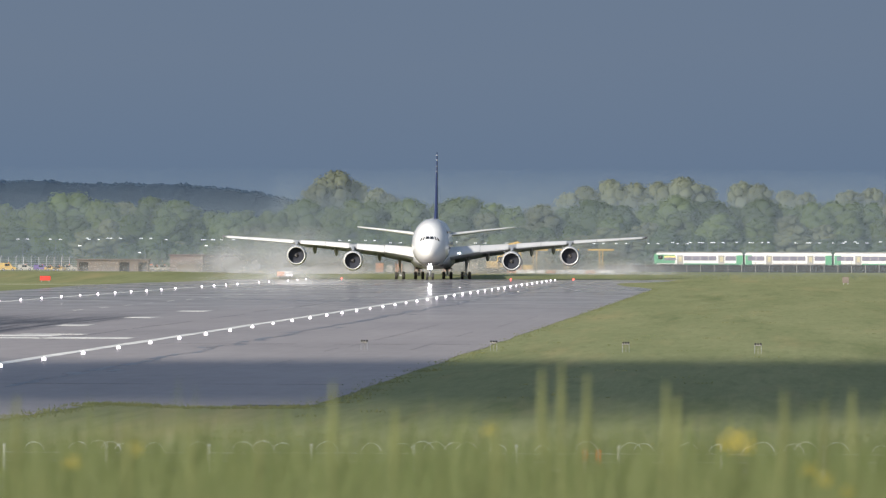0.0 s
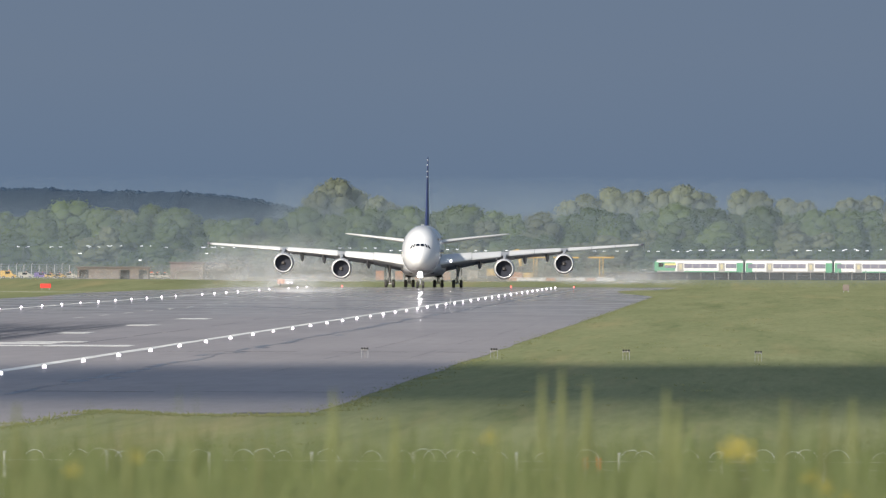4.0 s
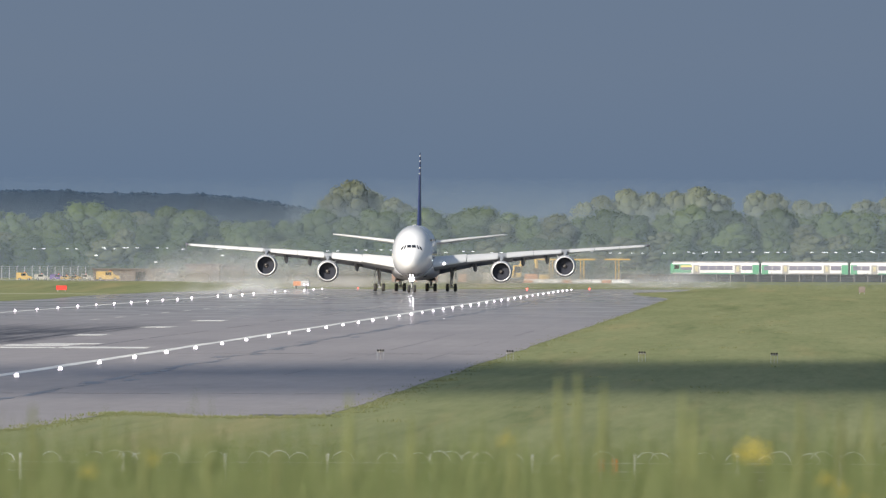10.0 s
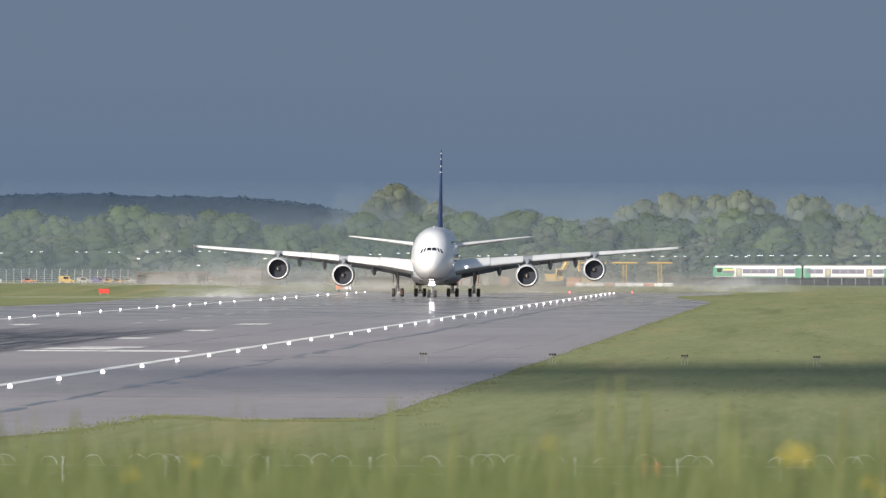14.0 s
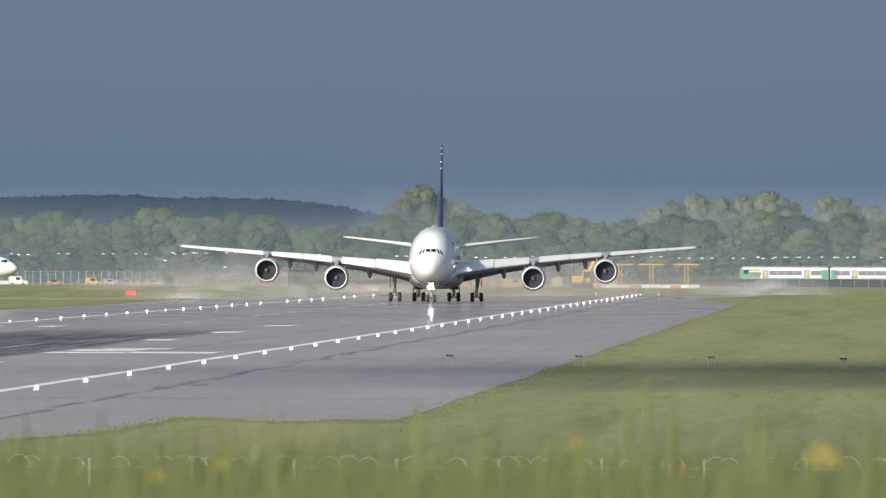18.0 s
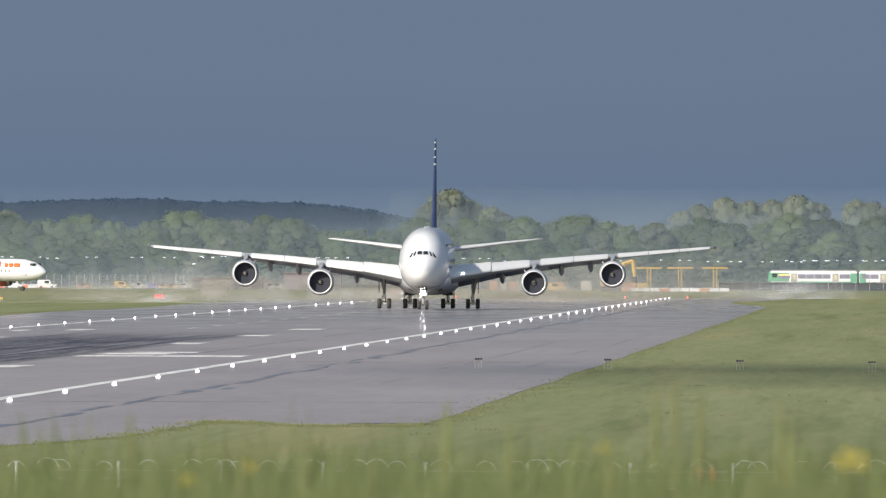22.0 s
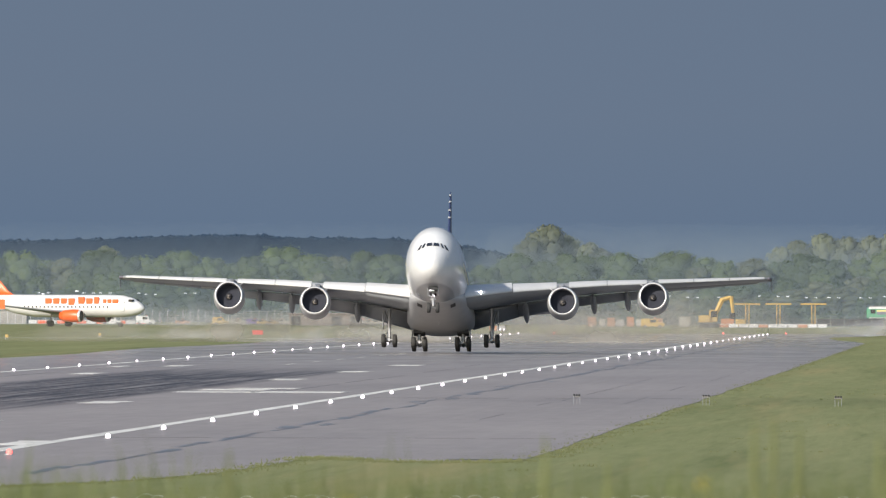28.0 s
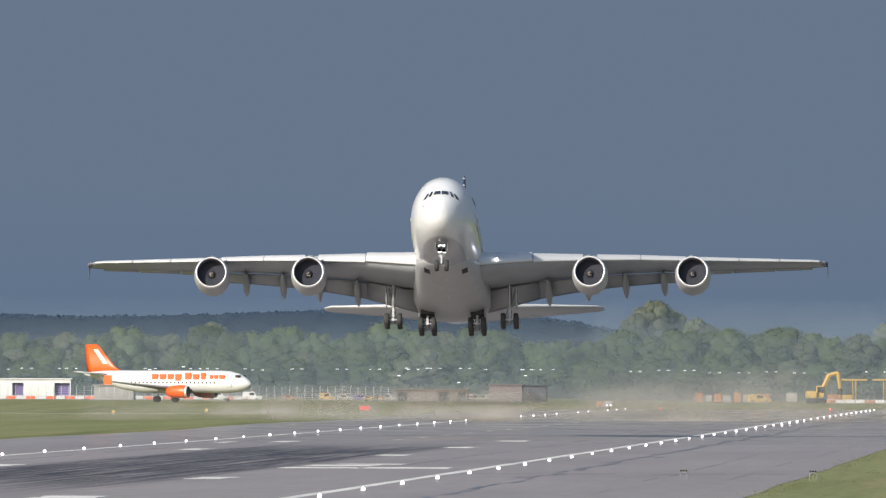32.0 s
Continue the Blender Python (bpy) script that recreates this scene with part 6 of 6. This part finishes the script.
def build_field_tufts():
    """Rough tufts that break up the mown field and creep over the pavement's edge."""
    rnd = random.Random(15)
    verts, faces = [], []

    def tuft(x, y, z, h, n, wide):
        for _ in range(n):
            a = rnd.uniform(0, 6.28)
            bx, by = x + rnd.gauss(0, wide), y + rnd.gauss(0, wide * 2)
            hh = h * rnd.uniform(0.5, 1.2)
            w = rnd.uniform(0.02, 0.05)
            lx = rnd.uniform(-0.5, 0.5) * hh
            i = len(verts)
            z = ground_height(bx, by)
            verts.extend(((bx - w, by, z), (bx + w, by + 0.02, z), (bx + lx + w * 0.5, by, z + hh * 0.7), (bx + lx * 1.3, by + 0.01, z + hh)))
            faces.append((i, i + 1, i + 2, i + 3))
    near = NEAR_EDGE
    for a, b in zip(near, near[1:]):
        for k in range(16):
            f = rnd.random()
            tuft(a[0] + (b[0] - a[0]) * f, a[1] + (b[1] - a[1]) * f + rnd.uniform(-9, 1), 0.0, rnd.uniform(0.04, 0.13), 12, 0.5)
    for _ in range(340):
        y = 770 + 2400 * rnd.random() ** 1.6
        tuft(right_edge(y) + rnd.uniform(-0.1, 1.0), y, 0.0, rnd.uniform(0.03, 0.1), 9, 0.5)
    for _ in range(260):
        y = 480 + 1900 * rnd.random() ** 1.7
        x = rnd.uniform(-19, 0.022 * y) if y > 770 else rnd.uniform(-0.062 * y, 0.022 * y)
        if y < 775 and x < -30 and y > 600:
            continue
        if noise.noise(Vector((x * 0.06, y * 0.012, 5))) > rnd.uniform(-0.35, 0.35):
            tuft(x, y, 0.0, rnd.uniform(0.05, 0.16), 9, 0.5)
    me = bpy.data.meshes.new("field_tufts")
    me.from_pydata(verts, [], faces)
    me.materials.append(M["tuft"])
    tagged(new("field_tufts", me), "rough green and straw-coloured grass tufts on the airfield", "grass", kind="stuff")


SPRAY_LEFT, SPRAY_RIGHT, SPRAY_SKIRT, SPRAY_TRAIL, SPRAY_WASH = build_mist()
SHADE_CLOUD = build_shade_cloud()
build_hill()
build_haze_threads()
build_woods()
build_train()
build_lamps()
build_far_clutter()
build_parked_jet()
build_near_fence()
build_bank_grass()
build_field_tufts()


# ---- what moves ----
def build_moving():
    v = van("airfield_van", "haze-muted yellow airfield van driving along the far road", "hazed_yellow", (-130, 3400, 0), 90, 4.5, 1.85)
    return v


DRIVING_VAN = build_moving()


def motions():
    walk(AIRLINER, [
        (0.0, pose(-66.96, 3336.7, 0.05, 0.10, 0.00)),
        (2.0, pose(-66.97, 3297.8, 0.08, 0.13, 0.00)),
        (4.0, pose(-66.99, 3249.2, 0.11, 0.15, 0.00)),
        (6.0, pose(-67.03, 3191.6, 0.14, 0.15, 0.00)),
        (8.0, pose(-67.10, 3125.7, 0.14, 0.15, 0.00)),
        (10.0, pose(-67.06, 3051.9, 0.16, 0.15, 0.00)),
        (12.0, pose(-67.02, 2971.1, 0.18, 0.15, 0.00)),
        (14.0, pose(-66.92, 2883.8, 0.19, 0.15, 0.00)),
        (16.0, pose(-66.71, 2790.6, 0.19, 0.15, 0.00)),
        (18.0, pose(-66.53, 2692.2, 0.17, 0.13, 0.00)),
        (20.0, pose(-66.45, 2589.2, 0.17, 0.10, 0.00)),
        (22.0, pose(-66.38, 2482.2, 0.20, 0.10, 0.00)),
        (23.0, pose(-66.35, 2427.4, 0.21, 0.10, 0.00)),
        (23.5, pose(-66.44, 2399.7, 0.25, -0.72, 0.00)),
        (24.0, pose(-66.52, 2371.9, 0.34, -1.24, 0.00)),
        (24.5, pose(-66.60, 2343.9, 0.38, -1.95, 0.00)),
        (25.0, pose(-66.69, 2315.7, 0.41, -2.61, 0.00)),
        (25.5, pose(-66.90, 2287.4, 0.45, -3.59, 0.00)),
        (26.5, pose(-67.24, 2230.3, 0.60, -5.37, 0.00)),
        (27.5, pose(-67.58, 2172.8, 0.69, -7.10, 0.00)),
        (28.0, pose(-67.76, 2143.9, 0.69, -8.21, 0.00)),
        (28.5, pose(-67.96, 2112.3, 1.01, -8.89, 0.00)),
        (29.0, pose(-68.06, 2080.8, 1.59, -9.48, 0.00)),
        (29.5, pose(-68.28, 2049.1, 2.41, -9.91, -0.10)),
        (30.0, pose(-68.51, 2017.4, 3.58, -10.56, -0.20)),
        (30.5, pose(-68.82, 1985.6, 5.01, -11.23, -0.33)),
        (31.0, pose(-69.13, 1953.8, 6.80, -11.68, -0.45)),
        (31.5, pose(-69.57, 1922.0, 8.98, -11.85, -0.35)),
        (32.0, pose(-69.97, 1890.1, 11.40, -11.74, -0.25)),
    ])
    for w, s in zip(WINGS, (-1, 1)):
        r = w.location.copy()
        walk(w, [(t, pose(r.x, r.y, r.z, 0, -s * a, 0)) for t, a in (
            (0.0, -0.8), (6.0, -0.75), (11.0, -0.7), (14.0, -0.5), (19.0, 0.05), (23.0, 0.5), (25.5, 1.5), (28.0, 3.6), (29.0, 3.45), (30.0, 3.2), (31.0, 3.05), (32.0, 3.15))])
    walk(DRIVING_VAN, [(t, pose(x * 1.0543, 3400, ground_height(x * 1.0543, 3400), 0, 0, 90)) for t, x in (
        (0.0, -180.2), (4.0, -161.2), (8.0, -139.2), (9.0, -133.4), (11.0, -118.9), (12.0, -109.6), (13.0, -100.4), (14.0, -91.9), (16.0, -75.4), (17.0, -69.7), (18.5, -64.1), (20.0, -63.4), (32.0, -63.4))])
    # the spray hangs behind the engines, then is left behind and drifts away; its sheets sink below ground to fade
    for puff, dx, dy in SPRAY_LEFT:
        walk(puff, [(t, pose(x + dx * (1 + t * 0.05), 3395 + dy, z)) for t, x, z in ((0.0, -96.0, 0.0), (3.0, -96.5, 0.0), (6.0, -98.5, -0.3), (9.0, -105.0, -1.0), (13.0, -114.0, -2.5), (17.0, -121.0, -3.0), (21.0, -136.0, -3.5), (25.0, -147.0, -4.0), (28.0, -157.0, -4.5), (32.0, -172.0, -5.0))])
    for puff, dx, dy in SPRAY_SKIRT:
        walk(puff, [(t, pose(x + dx, 2900 + dy, z)) for t, x, z in ((0.0, -84.0, 0.0), (3.0, -83.5, 0.0), (6.0, -86.0, -0.1), (9.0, -91.0, -0.5), (13.0, -101.0, -1.2), (18.0, -115.0, -1.6), (25.0, -130.0, -2.0), (32.0, -140.0, -2.2))])
    for puff, dx, dy in SPRAY_RIGHT:
        walk(puff, [(t, pose(x + dx, y + dy, 0)) for t, x, y in ((0.0, -34.0, 3390.0), (9.0, -27.0, 3360.0), (16.0, -22.0, 3340.0), (24.0, -22.0, 3240.0), (32.0, -24.0, 3160.0))])
    for puff, dx, dy in SPRAY_TRAIL:
        walk(puff, [(t, pose(x + dx, y + dy, 0)) for t, x, y in ((0.0, -92.0, 3430.0), (9.0, -94.0, 3330.0), (16.0, -96.0, 3080.0), (21.0, -99.0, 2860.0), (25.0, -100.0, 2720.0), (28.0, -102.0, 2640.0), (32.0, -108.0, 2590.0))])
    for puff, dx, dy in SPRAY_WASH:
        walk(puff, [(t, pose(x + dx, y + dy, 0)) for t, x, y in ((0.0, -66.0, 3405.0), (9.0, -66.0, 3370.0), (16.0, -66.0, 3240.0), (21.0, -66.0, 3020.0), (25.0, -66.0, 2800.0), (28.0, -66.0, 2640.0), (32.0, -66.0, 2480.0))])
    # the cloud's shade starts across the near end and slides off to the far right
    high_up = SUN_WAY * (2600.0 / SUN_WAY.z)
    walk(SHADE_CLOUD, [(t, pose(40 + 4.3 * t + high_up.x, 880 + 11.5 * t + high_up.y, high_up.z)) for t in (0.0, 16.0, 32.0)])



motions()
